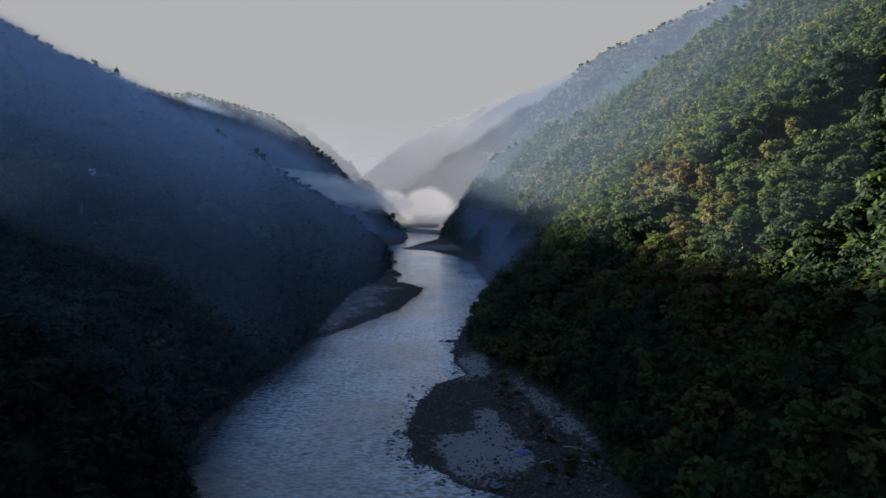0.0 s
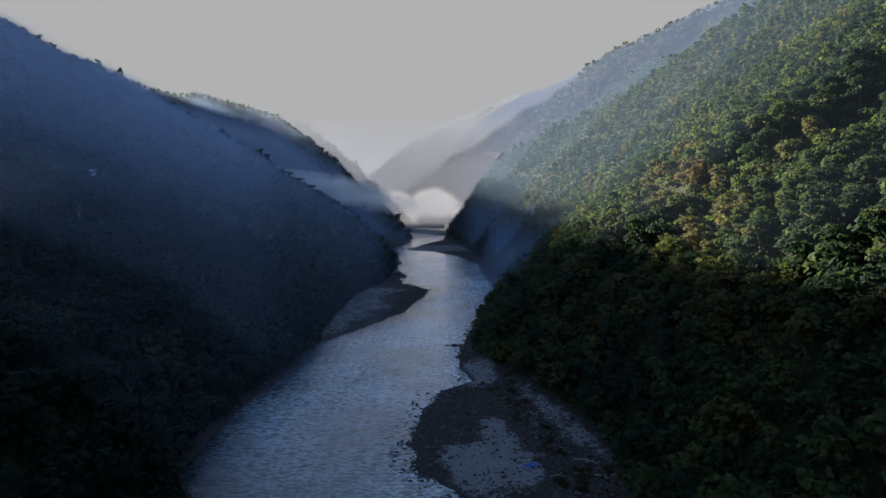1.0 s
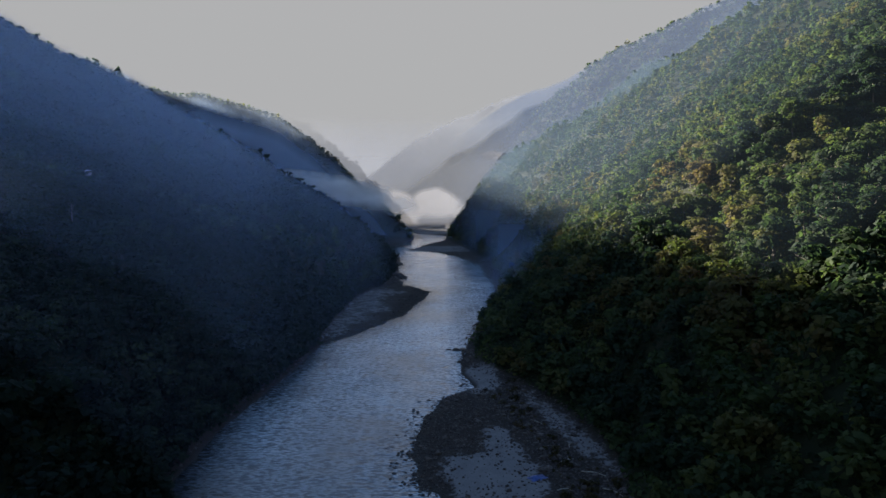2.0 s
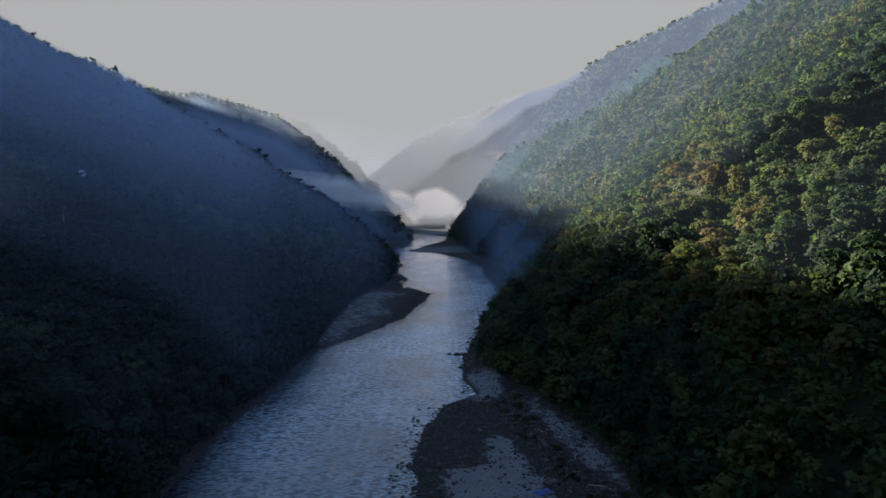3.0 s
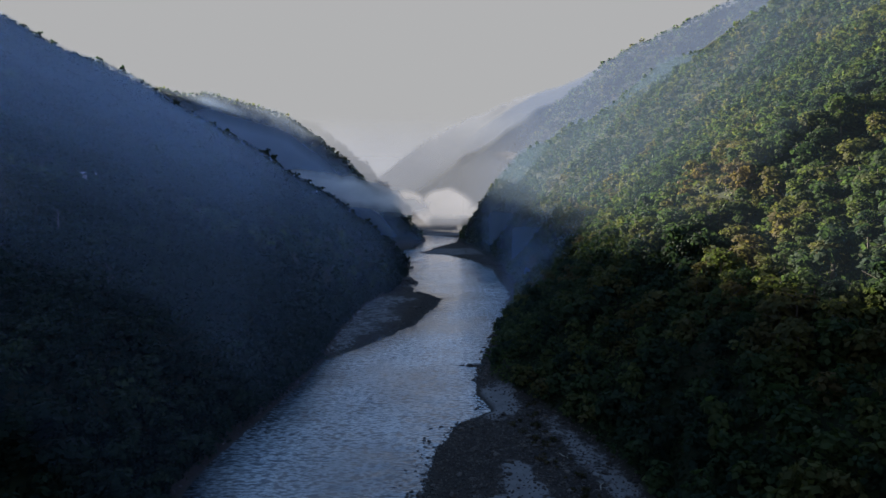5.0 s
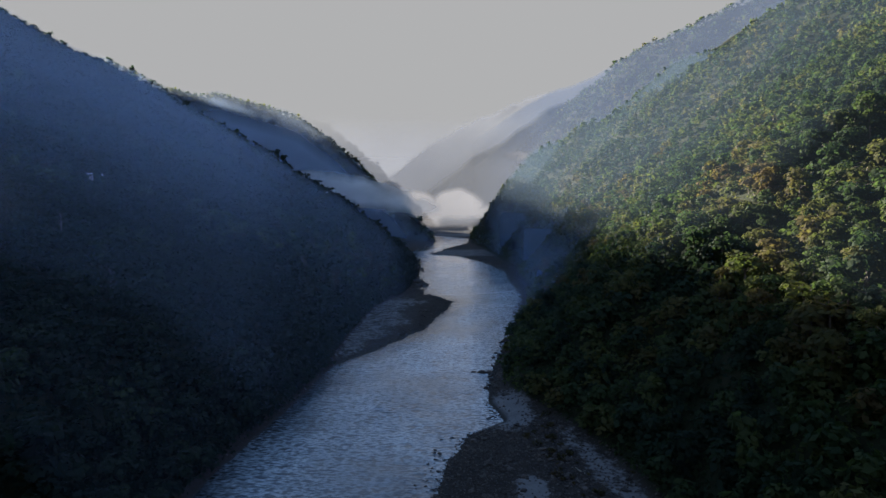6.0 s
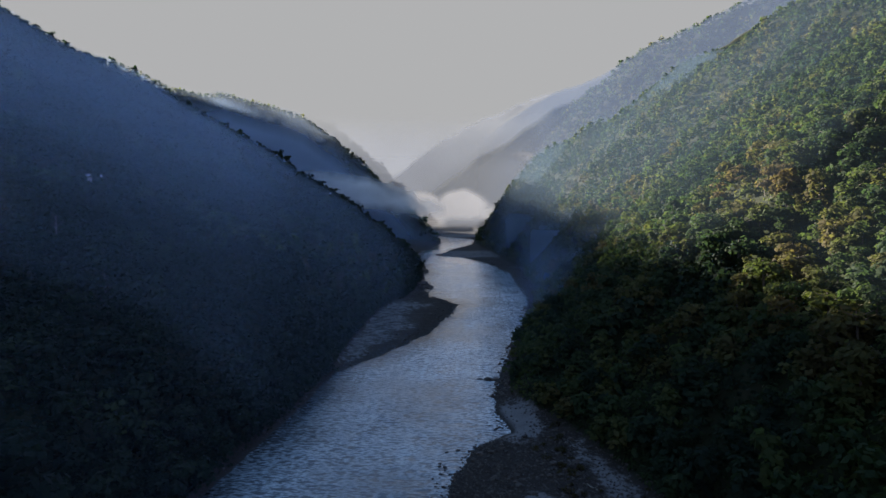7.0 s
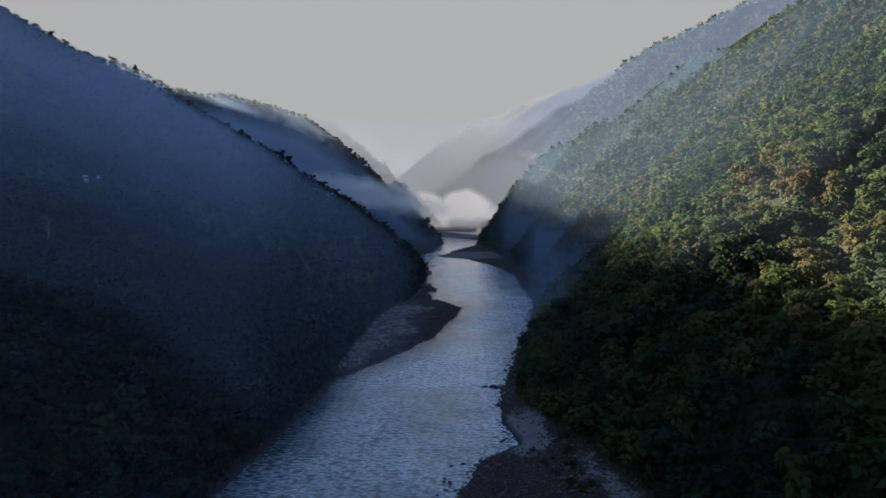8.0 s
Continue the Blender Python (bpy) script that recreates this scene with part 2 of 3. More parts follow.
CREST_R2 = [(330, 2150, 330), (404, 2000, 385), (463, 1900, 438), (514, 1800, 462), (590, 1700, 484), (660, 1650, 512), (760, 1600, 580), (1000, 1500, 700), (1500, 1300, 800)]
CREST_R3 = [(-420, 3150, 50), (-297, 3100, 120), (-55, 2900, 308), (86, 2700, 360), (207, 2500, 390), (281, 2400, 408), (361, 2300, 415), (600, 2250, 520), (900, 2300, 640), (1600, 2300, 760)]
CREST_FAR = [(-2600, 2600, 250), (-1700, 3000, 220), (-900, 3500, 150), (-300, 4000, 220), (600, 4000, 480), (2400, 3600, 800)]


def tent(x, y, crest, k, rounding=12.0):
    best = np.full(np.shape(x), -1e4)
    for (x0, y0, z0), (x1, y1, z1) in zip(crest[:-1], crest[1:]):
        dx, dy = x1 - x0, y1 - y0
        t = np.clip(((x - x0) * dx + (y - y0) * dy) / (dx * dx + dy * dy), 0, 1)
        d = np.hypot(x - x0 - t * dx, y - y0 - t * dy)
        best = np.maximum(best, z0 + t * (z1 - z0) - k * (np.sqrt(d * d + rounding ** 2) - rounding))
    return best


def soft_min(a, b, r):
    return 0.5 * (a + b - np.sqrt((a - b) ** 2 + r * r))


def two_slopes(d, low, at, high):
    """A slope that climbs at one rate from its foot and at another from a distance on."""
    return np.where(d < at, low * d, low * at + high * (d - at))


def spur_cap(x, y):
    """The ridge line of the first spur, which falls away behind."""
    cx, cy, cz = (np.array([k[i] for k in CREST_L], float) for i in range(3))
    over = y - np.interp(x, cx, cy)
    return np.interp(x, cx, cz) + np.where(over > 0, -0.85 * over, -0.30 * over)


def mountain(x, y):
    """Height of the slopes over the valley floor (below nought: no slope here)."""
    x, y = np.asarray(x, float), np.asarray(y, float)
    d = line(y, FOOT_L) - x
    left = np.maximum(soft_min(two_slopes(d, 0.95, 26.0, line(y, [(150, 0.38), (385, 0.43), (600, 0.56), (755, 0.68)])), spur_cap(x, y), 6.0),
                      soft_min(0.95 * d, tent(x, y, CREST_L2, 1.25), 6.0))
    steep = line(y, [(0, 0.9), (500, 0.92), (700, 1.08), (900, 1.3), (1100, 1.5)])
    gentle = line(y, [(200, 0.66), (350, 0.69), (530, 0.79), (620, 0.89), (700, 1.02), (900, 1.28), (1100, 1.5)])
    right = soft_min(two_slopes(x - line(y, FOOT_R), steep, 50.0, gentle), np.maximum(tent(x, y, CREST_R, 0.8), tent(x, y, CREST_KNOB, 0.8)), 6.0)
    far = np.maximum(np.maximum(tent(x, y, CREST_R2, 1.1, 20), tent(x, y, CREST_R3, 0.82, 30)), tent(x, y, CREST_FAR, 0.5, 60))
    m = np.maximum(np.maximum(left, right), far)
    grow = np.clip(m / 45.0, 0, 1) * np.where(np.abs(y) > 1500, 1.6, 1.0)
    rib = 1 - np.abs(fbm(0.4 * x, y - 0.25 * x, 80.0, 3, 5)) * 2
    return m + grow * (10.0 * (rib - 0.6) + 4.0 * fbm(x, y, 38.0, 3, 9))


def land(x, y):
    """Height of the ground; the river's level is nought."""
    x, y = np.asarray(x, float), np.asarray(y, float)
    wob = 2.6 * fbm(x, y, 14.0, 3, 21) + 0.9 * fbm(x, y, 3.5, 2, 27)
    shore = np.maximum(line(y, WATER_L) - x, x - line(y, WATER_R)) + wob * np.clip((1300 - y) / 900, 0, 1)
    bank = np.clip(shore * 0.14, -2.5, 1.5) + np.where(shore > 2, 0.3 * fbm(x, y, 9.0, 3, 33), 0.0)
    m = mountain(x, y)
    return bank + np.maximum(m, 0.0)


def oval(x, y, cx, cy, rx, ry, soft=0.5):
    d = np.hypot((x - cx) / rx, (y - cy) / ry)
    return np.clip((1 + soft - d) / (2 * soft), 0, 1)


def sandiness(x, y):
    """How sandy the flat ground by the river is (1) rather than stony (0)."""
    x, y = np.asarray(x, float), np.asarray(y, float)
    patch = np.clip(np.maximum(oval(x, y, 13, 166, 12, 14), oval(x, y, 17, 184, 5, 20)) + 0.55 * fbm(x, y, 8.0, 4, 57), 0, 1) * oval(x, y, 15, 172, 16, 32, 0.2)
    back = oval(x - (37 - 0.2 * (y - 203)), y, 0, 203, 5, 38, 0.4)
    inlet = oval(x, y, 15, 254, 8, 19)
    left_bar = np.clip(((line(y, WATER_L) - x) / np.maximum(line(y, WATER_L) - line(y, FOOT_L), 2.0) - 0.24 + 0.34 * fbm(x, y, 16.0, 4, 59)) / 0.25, 0, 1) * np.clip((y - 312) / 20, 0, 1) * np.clip((500 - y) / 25, 0, 1) * np.clip((x - line(y, FOOT_L) + 2) / 2, 0, 1)
    spit = np.clip((y - 790) / 15, 0, 1) * np.clip((915 - y) / 40, 0, 1) * np.clip((x + 34) / 8, 0, 1) * np.where(x < 60, 1, 0)
    far_flat = np.clip((y - 1120) / 60, 0, 1) * 0.75
    return np.maximum.reduce([far_flat, patch, back * 0.62, inlet, left_bar * 0.52, spit * 0.6])


def mesh_from(name, verts, faces, mats, smooth=False, tint=None, density=None, sand=None):
    """A mesh from arrays; faces all with the same number of corners."""
    me = bpy.data.meshes.new(name)
    verts, faces = np.asarray(verts, np.float32), np.asarray(faces, np.int32)
    n, k = faces.shape
    me.vertices.add(len(verts))
    me.vertices.foreach_set("co", verts.ravel())
    me.loops.add(n * k)
    me.loops.foreach_set("vertex_index", faces.ravel())
    me.polygons.add(n)
    me.polygons.foreach_set("loop_start", np.arange(0, n * k, k, dtype=np.int32))
    me.update(calc_edges=True)
    me.polygons.foreach_set("use_smooth", np.full(n, smooth))
    for m in mats:
        me.materials.append(m)
    for key, values in (("tint", tint), ("cover", density), ("sand", sand)):
        if values is not None:
            me.attributes.new(key, "FLOAT", "POINT").data.foreach_set("value", np.asarray(values, np.float32))
    me.validate()
    return me


def steps(*stretches):
    """Grid lines: (from, to, step) stretch by stretch."""
    out = []
    for a, b, s in stretches:
        out.extend(np.arange(a, b, s))
    return np.array(out + [stretches[-1][1]])


def grid_faces(nx, ny):
    i, j = np.meshgrid(np.arange(nx - 1), np.arange(ny - 1))
    a = (j * nx + i).ravel()
    return np.stack([a, a + 1, a + nx + 1, a + nx], 1)


# ================= ground and river =================
gx = steps((-4400, -1200, 160), (-1200, -460, 30), (-460, -90, 7), (-90, 70, 2), (70, 480, 7), (480, 1300, 26), (1300, 4400, 160))
gy = steps((-1200, 80, 30), (80, 620, 2.5), (620, 900, 5), (900, 1300, 8), (1300, 3300, 22), (3300, 4600, 90))
X, Y = np.meshgrid(gx, gy)
Z = land(X, Y)
ground = new("ground", mesh_from("ground", np.stack([X.ravel(), Y.ravel(), Z.ravel()], 1), grid_faces(len(gx), len(gy)), [GROUND], True, sand=sandiness(X, Y).ravel()))
tagged(ground, "steep wooded river valley with sandy gravel banks", "ground", kind="structure")

wx, wy = steps((-460, -80, 20), (-80, 60, 1.7), (60, 110, 12)), steps((-400, 100, 30), (100, 520, 1.5), (520, 700, 2.5), (700, 1420, 10))
X, Y = np.meshgrid(wx, wy)
calm = 0.45 + 0.55 * np.clip(fbm(X, Y, 60.0, 2, 47) * 1.6 + 0.5, 0, 1)
ridge = 1 - 2 * np.abs(fbm(X + 0.3 * Y, Y * 1.15, 5.5, 2, 41))
Zw = 0.10 * calm * ridge + 0.05 * calm * fbm(X, Y * 1.7, 3.2, 2, 43) + 0.05 * fbm(X, Y, 26.0, 2, 45) - 0.08
# on the water, "sand" masks the painted dark band along the left bank
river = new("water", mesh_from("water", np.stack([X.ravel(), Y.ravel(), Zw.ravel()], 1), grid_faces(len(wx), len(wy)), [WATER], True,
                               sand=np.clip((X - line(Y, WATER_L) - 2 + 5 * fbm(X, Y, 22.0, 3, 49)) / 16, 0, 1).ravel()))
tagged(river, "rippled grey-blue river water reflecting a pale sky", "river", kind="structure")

# ================= trees =================
rng = np.random.default_rng(7)


def crown_cards(count, radius, height, size, seed):
    """Corners and faces of a crown: leaf sprays, each a folded kite, set on several boughs."""
    r = np.random.default_rng(seed)
    nb = 9
    ang = r.uniform(0, 2 * np.pi, nb)
    rad = radius * np.sqrt(r.uniform(0.0, 0.75, nb)) * 0.75
    cz = height * r.uniform(0.12, 0.82, nb)
    rad *= np.clip(1.3 - cz / height, 0.3, 1)
    cen = np.stack([rad * np.cos(ang), rad * np.sin(ang), cz], 1)
    rb = radius * r.uniform(0.32, 0.52, nb)
    b = r.integers(0, nb, count)
    d = r.normal(size=(count, 3))
    d[:, 2] = np.abs(d[:, 2]) * 0.9 - 0.25
    d /= np.linalg.norm(d, axis=1)[:, None]
    pos = cen[b] + d * (rb[b] * r.uniform(0.7, 1.08, count))[:, None] * np.array([1, 1, 0.72])
    nrm = d * 0.8 + np.array([0, 0, 0.75]) + r.normal(size=(count, 3)) * 0.4
    nrm /= np.linalg.norm(nrm, axis=1)[:, None]
    u = np.cross(nrm, r.normal(size=(count, 3)))
    u /= np.linalg.norm(u, axis=1)[:, None]
    v = np.cross(nrm, u)
    s = (size * r.uniform(0.65, 1.35, count))[:, None]
    tip, tail = pos + u * s * 0.62 - nrm * s * 0.14, pos - u * s * 0.5
    lft, rgt = pos + v * s * 0.40 - nrm * s * 0.1, pos - v * s * 0.40 - nrm * s * 0.1
    verts = np.stack([tail, rgt, tip, lft], 1).reshape(-1, 3)
    k = np.arange(count)[:, None] * 4
    faces = np.concatenate([k + np.array([0, 1, 2]), k + np.array([0, 2, 3])])
    return verts, faces


def limb(p, q, r0, r1, sides=5):
    """A tapered round stick as triangles."""
    p, q = np.array(p, float), np.array(q, float)
    w = (q - p) / np.linalg.norm(q - p)
    u = np.cross(w, [0.3, 0.9, 0.2])
    u /= np.linalg.norm(u)
    v = np.cross(w, u)
    a = np.arange(sides) * 2 * np.pi / sides
    ring = np.cos(a)[:, None] * u + np.sin(a)[:, None] * v
    verts = np.concatenate([p + ring * r0, q + ring * r1])
    i = np.arange(sides)
    j = (i + 1) % sides
    return verts, np.concatenate([np.stack([i, j, j + sides], 1), np.stack([i, j + sides, i + sides], 1)])


def joined(pieces):
    vs, fs, n = [], [], 0
    for v, f in pieces:
        vs.append(v)
        fs.append(f + n)
        n += len(v)
    return np.concatenate(vs), np.concatenate(fs)


def trunk_shape(height, radius, seed):
    r = np.random.default_rng(seed)
    bend = r.uniform(-0.5, 0.5, 2)
    mid = np.array([bend[0], bend[1], height * 0.45])
    top = mid + np.array([bend[1] * 0.6, -bend[0] * 0.6, height * 0.35])
    parts = [limb((0, 0, -1.5), mid, 0.26, 0.19, 6), limb(mid, top, 0.19, 0.07, 6)]
    for k in range(6):
        a = k * 2.4 + r.uniform(0, 1)
        base = mid + (top - mid) * r.uniform(-0.3, 0.8)
        reach = radius * r.uniform(0.5, 0.8)
        parts.append(limb(base, base + np.array([math.cos(a) * reach, math.sin(a) * reach, height * r.uniform(0.06, 0.2)]), 0.09, 0.03, 4))
    return joined(parts)


def scatter(x0, x1, y0, y1, gap, seed, keep):
    """Jittered places of trees over a stretch of slope."""
    r = np.random.default_rng(seed)
    x, y = np.meshgrid(np.arange(x0, x1, gap), np.arange(y0, y1, gap))
    x, y = x.ravel() + r.uniform(-0.5, 0.5, x.size) * gap, y.ravel() + r.uniform(-0.5, 0.5, x.size) * gap
    ok = keep(x, y)
    return x[ok], y[ok]


def woods(name, label, x, y, kinds, smin, smax, seed, tone=(0.0, 1.0)):
    """Woods too thick to count, as one mesh: copies of a few crowns and trunks."""
    r = np.random.default_rng(seed)
    z = land(x, y)
    which = r.integers(0, len(kinds), len(x))
    allv, allf, allt, n = [], [], [], 0
    for k, (tv, tf) in enumerate(kinds):
        ix = np.nonzero(which == k)[0]
        m = len(ix)
        a, s = r.uniform(0, 2 * np.pi, m), r.uniform(smin, smax, m) * np.where(r.uniform(size=m) > 0.93, 1.25, 1.0)
        c, sn = np.cos(a)[:, None] * s[:, None], np.sin(a)[:, None] * s[:, None]
        px, py, pz = tv[:, 0][None], tv[:, 1][None], tv[:, 2][None]
        v = np.stack([px * c - py * sn + x[ix][:, None], px * sn + py * c + y[ix][:, None], pz * s[:, None] * r.uniform(0.85, 1.25, (m, 1)) + z[ix][:, None]], 2)
        f = tf[None] + (np.arange(m) * len(tv))[:, None, None] + n
        allv.append(v.reshape(-1, 3))
        allf.append(f.reshape(-1, 3))
        allt.append(np.repeat(r.uniform(tone[0], tone[1], m), len(tv)))
        n += m * len(tv)
    ob = new(name, mesh_from(name, np.concatenate(allv), np.concatenate(allf), [LEAF_WOOD], False, tint=np.concatenate(allt)))
    return tagged(ob, label, "woods", kind="stuff")


DARK_KINDS = [crown_cards(125, 4.7, 8.5, 1.3, 150 + i) for i in range(5)]
NEAR_KINDS = [crown_cards(150, 4.6, 8.5, 1.35, 100 + i) for i in range(5)]
MID_KINDS = [crown_cards(46, 4.3, 9.5, 2.1, 200 + i) for i in range(5)]
FAR_KINDS = [crown_cards(22, 4.8, 9.0, 3.6, 300 + i) for i in range(4)]


def uphill_right(x, y):
    return (mountain(x, y) > 1.2) & (mountain(x + 6, y) > mountain(x - 6, y) - 10)


HUT = (-193, 385)


def uphill_left(x, y):
    return (np.hypot(x - HUT[0] - 2, y - HUT[1] + 3) > 8) & (mountain(x, y) > 0.6) & (mountain(x - 6, y) > mountain(x + 6, y) - 10)


# single trees on the sunny slope, the stretch of it that the walk passes nearest
SINGLE = (78, 165, 175, 300)
x, y = scatter(SINGLE[0], SINGLE[1], SINGLE[2], SINGLE[3], 6.1, 11, lambda a, b: mountain(a, b) > 2.5)
z = land(x, y)
masters = []
for k in range(5):
    cv, cf = crown_cards(520, 4.6, 8.8, 0.95, 400 + k)
    tv, tf = trunk_shape(8.5, 4.2, 500 + k)
    tree = new("tree")
    trunk = new("trunk", mesh_from("trunk", tv, tf, [BARK]))
    crown = new("crown", mesh_from("crown", cv, cf, [LEAF_ONE]))
    trunk.parent = crown.parent = tree
    tagged(tree, "broad-leaved green tree on the steep wooded slope", "tree", "trees on the sunny slope")
    masters.append(tree)
for k in range(len(x)):
    s = rng.choice([0.7, 0.85, 1.0, 1.15, 1.45])
    m = pose(x[k], y[k], z[k], 0, 0, rng.uniform(0, 360)) @ Matrix.Diagonal((s, s, s * rng.uniform(0.9, 1.2), 1))
    if k < 5:
        masters[k].matrix_basis = m
    else:
        copy_thing(masters[k % 5], Matrix.Identity(4)).matrix_basis = m


def outside_single(a, b):
    return ~((a > SINGLE[0]) & (a < SINGLE[1]) & (b > SINGLE[2]) & (b < SINGLE[3]))


x, y = scatter(10, 420, 90, 460, 6.4, 12, lambda a, b: uphill_right(a, b) & outside_single(a, b) & (a < 120 + 0.62 * b))
woods("woods", "dense green and rusty broad-leaved woods on a sunny slope", x, y, NEAR_KINDS, 0.75, 1.3, 13)


def undergrowth(name, label, count, x0, x1, y0, y1, size, tall, seed, keep, tone=0.45):
    """Bushes and creepers that close the gaps between the trees: leaf sprays over the ground, as one mesh."""
    r = np.random.default_rng(seed)
    x, y = r.uniform(x0, x1, count), r.uniform(y0, y1, count)
    ok = keep(x, y)
    x, y = x[ok], y[ok]
    m = len(x)
    lump = np.clip(fbm(x, y, 5.0, 2, seed) * 1.2 + 0.6, 0.1, 1.6)
    pos = np.stack([x, y, land(x, y) + tall * lump * r.uniform(0.1, 1.0, m)], 1)
    nrm = np.array([-0.35, 0.0, 0.6]) + r.normal(size=(m, 3)) * 0.55
    nrm /= np.linalg.norm(nrm, axis=1)[:, None]
    u = np.cross(nrm, r.normal(size=(m, 3)))
    u /= np.linalg.norm(u, axis=1)[:, None]
    v = np.cross(nrm, u)
    s = (size * r.uniform(0.6, 1.4, m))[:, None]
    verts = np.stack([pos - u * s * 0.5, pos - v * s * 0.42 - nrm * s * 0.1, pos + u * s * 0.6 - nrm * s * 0.14, pos + v * s * 0.42 - nrm * s * 0.1], 1).reshape(-1, 3)
    k = np.arange(m)[:, None] * 4
    faces = np.concatenate([k + np.array([0, 1, 2]), k + np.array([0, 2, 3])])
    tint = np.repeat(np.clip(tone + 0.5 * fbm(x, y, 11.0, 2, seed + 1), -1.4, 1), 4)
    return tagged(new(name, mesh_from(name, verts, faces, [LEAF_WOOD], tint=tint)), label, "bushes", kind="stuff")


undergrowth("undergrowth", "leafy bushes and creepers between the trees of a sunny slope", 125000, 15, 380, 100, 470, 1.5, 3.2, 61,
            lambda a, b: (mountain(a, b) > 0.8) & (a < 100 + 0.6 * b))
# the -1.0 tones darken the leaf colour, adding to the left bank's shade
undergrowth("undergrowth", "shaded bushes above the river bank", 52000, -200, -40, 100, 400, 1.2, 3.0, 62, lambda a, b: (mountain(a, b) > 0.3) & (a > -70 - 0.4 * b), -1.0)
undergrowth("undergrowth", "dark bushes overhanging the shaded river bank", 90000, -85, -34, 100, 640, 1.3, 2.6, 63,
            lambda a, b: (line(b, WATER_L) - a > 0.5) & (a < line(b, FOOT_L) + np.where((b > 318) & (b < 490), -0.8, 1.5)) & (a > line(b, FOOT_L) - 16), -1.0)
x, y = scatter(10, 470, 452, 1130, 7.4, 14, uphill_right)
woods("woods", "hazy green woods on the slope above the river bend", x, y, MID_KINDS, 0.75, 1.3, 15)
# left slope: negative tones put part of its shade into the leaf colour
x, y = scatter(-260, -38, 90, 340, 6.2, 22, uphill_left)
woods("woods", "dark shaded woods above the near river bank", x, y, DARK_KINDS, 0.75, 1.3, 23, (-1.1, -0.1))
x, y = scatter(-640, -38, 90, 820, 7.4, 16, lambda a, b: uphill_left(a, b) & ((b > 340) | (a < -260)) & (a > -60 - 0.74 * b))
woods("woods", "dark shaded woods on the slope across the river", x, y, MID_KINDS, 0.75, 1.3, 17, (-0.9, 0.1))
x, y = scatter(-760, -36, 1010, 1540, 9.5, 18, lambda a, b: uphill_left(a, b))
woods("woods", "bluish far woods on the second spur", x, y, FAR_KINDS, 0.9, 1.5, 19)
x, y = scatter(150, 900, 1150, 2200, 15.0, 20, lambda a, b: (mountain(a, b) > 60) & (tent(a, b, CREST_R2, 1.1, 20) > mountain(a, b) - 30))
woods("woods", "pale far woods on the high ridge", x, y, FAR_KINDS, 1.2, 2.2, 21)

# ================= stones on the banks =================


def stone_shape(seed, level):
    """A worn boulder: a ball of faces pushed in and out and cut flatter on some sides."""
    bm = bmesh.new()
    bmesh.ops.create_icosphere(bm, subdivisions=level, radius=1.0)
    r = np.random.default_rng(seed)
    v = np.array([p.co[:] for p in bm.verts])
    f = np.array([[q.index for q in p.verts] for p in bm.faces])
    bm.free()
    for k in range(6):
        d = r.normal(size=3)
        d /= np.linalg.norm(d)
        cut = r.uniform(0.55, 0.9)
        over = np.clip(v @ d - cut, 0, None)
        v = v - over[:, None] * d * 0.85
    v *= 1 + 0.10 * r.normal(size=(len(v), 1))
    return v * np.array([1.0, r.uniform(0.65, 0.95), r.uniform(0.5, 0.75)]), f


def shore_of(x, y):
    """Metres inland from the water's edge (below nought: out in the water)."""
    return np.maximum(line(y, WATER_L) - x, x - line(y, WATER_R))


def spread(count, x0, x1, y0, y1, seed, keep):
    r = np.random.default_rng(seed)
    x, y = r.uniform(x0, x1, count), r.uniform(y0, y1, count)
    ok = keep(x, y, r.uniform(size=count))
    return x[ok], y[ok]


BOULDERS = [mesh_from("boulder", *stone_shape(600 + k, 2), [ROCK]) for k in range(7)]


def bar_boulders(a, b, u):
    on_bar = (a < line(b, FOOT_R) + 2) & (shore_of(a, b) > -3.0) & (land(a, b) > -0.55)
    return on_bar & (u > 0.15 + 0.8 * sandiness(a, b))


x, y = spread(560, -12, 46, 142, 250, 31, bar_boulders)
x, y = x[:290], y[:290]
z = land(x, y)
for k in range(len(x)):
    s = 0.42 + 0.75 * rng.uniform() ** 2.5
    b = new("boulder", BOULDERS[k % 7])
    b.matrix_basis = pose(x[k], y[k], z[k] + 0.16 * s, rng.uniform(-12, 12), rng.uniform(-12, 12), rng.uniform(0, 360)) @ Matrix.Diagonal((s, s, s, 1))
    tagged(b, "dark grey river-worn boulder on the gravel bar", "boulder", "boulders on the gravel bar")


def stones(name, label, x, y, smin, smax, seed, floor=-9.0):
    """Stones too many to count, as one mesh. floor: the lowest that they lie."""
    r = np.random.default_rng(seed)
    kinds = [stone_shape(700 + k, 1) for k in range(6)]
    z, which = np.maximum(land(x, y), floor), r.integers(0, 6, len(x))
    allv, allf, n = [], [], 0
    for k, (tv, tf) in enumerate(kinds):
        ix = np.nonzero(which == k)[0]
        m = len(ix)
        a = r.uniform(0, 2 * np.pi, m)[:, None]
        s = (smin + (smax - smin) * r.uniform(size=m) ** 2.5)[:, None]
        v = np.stack([(tv[:, 0] * np.cos(a) - tv[:, 1] * np.sin(a)) * s + x[ix][:, None], (tv[:, 0] * np.sin(a) + tv[:, 1] * np.cos(a)) * s + y[ix][:, None],
                      tv[:, 2] * s + z[ix][:, None] + 0.1 * s], 2)
        allv.append(v.reshape(-1, 3))
        allf.append((tf[None] + (np.arange(m) * len(tv))[:, None, None] + n).reshape(-1, 3))
        n += m * len(tv)
    return tagged(new(name, mesh_from(name, np.concatenate(allv), np.concatenate(allf), [ROCK])), label, "stones", kind="stuff")


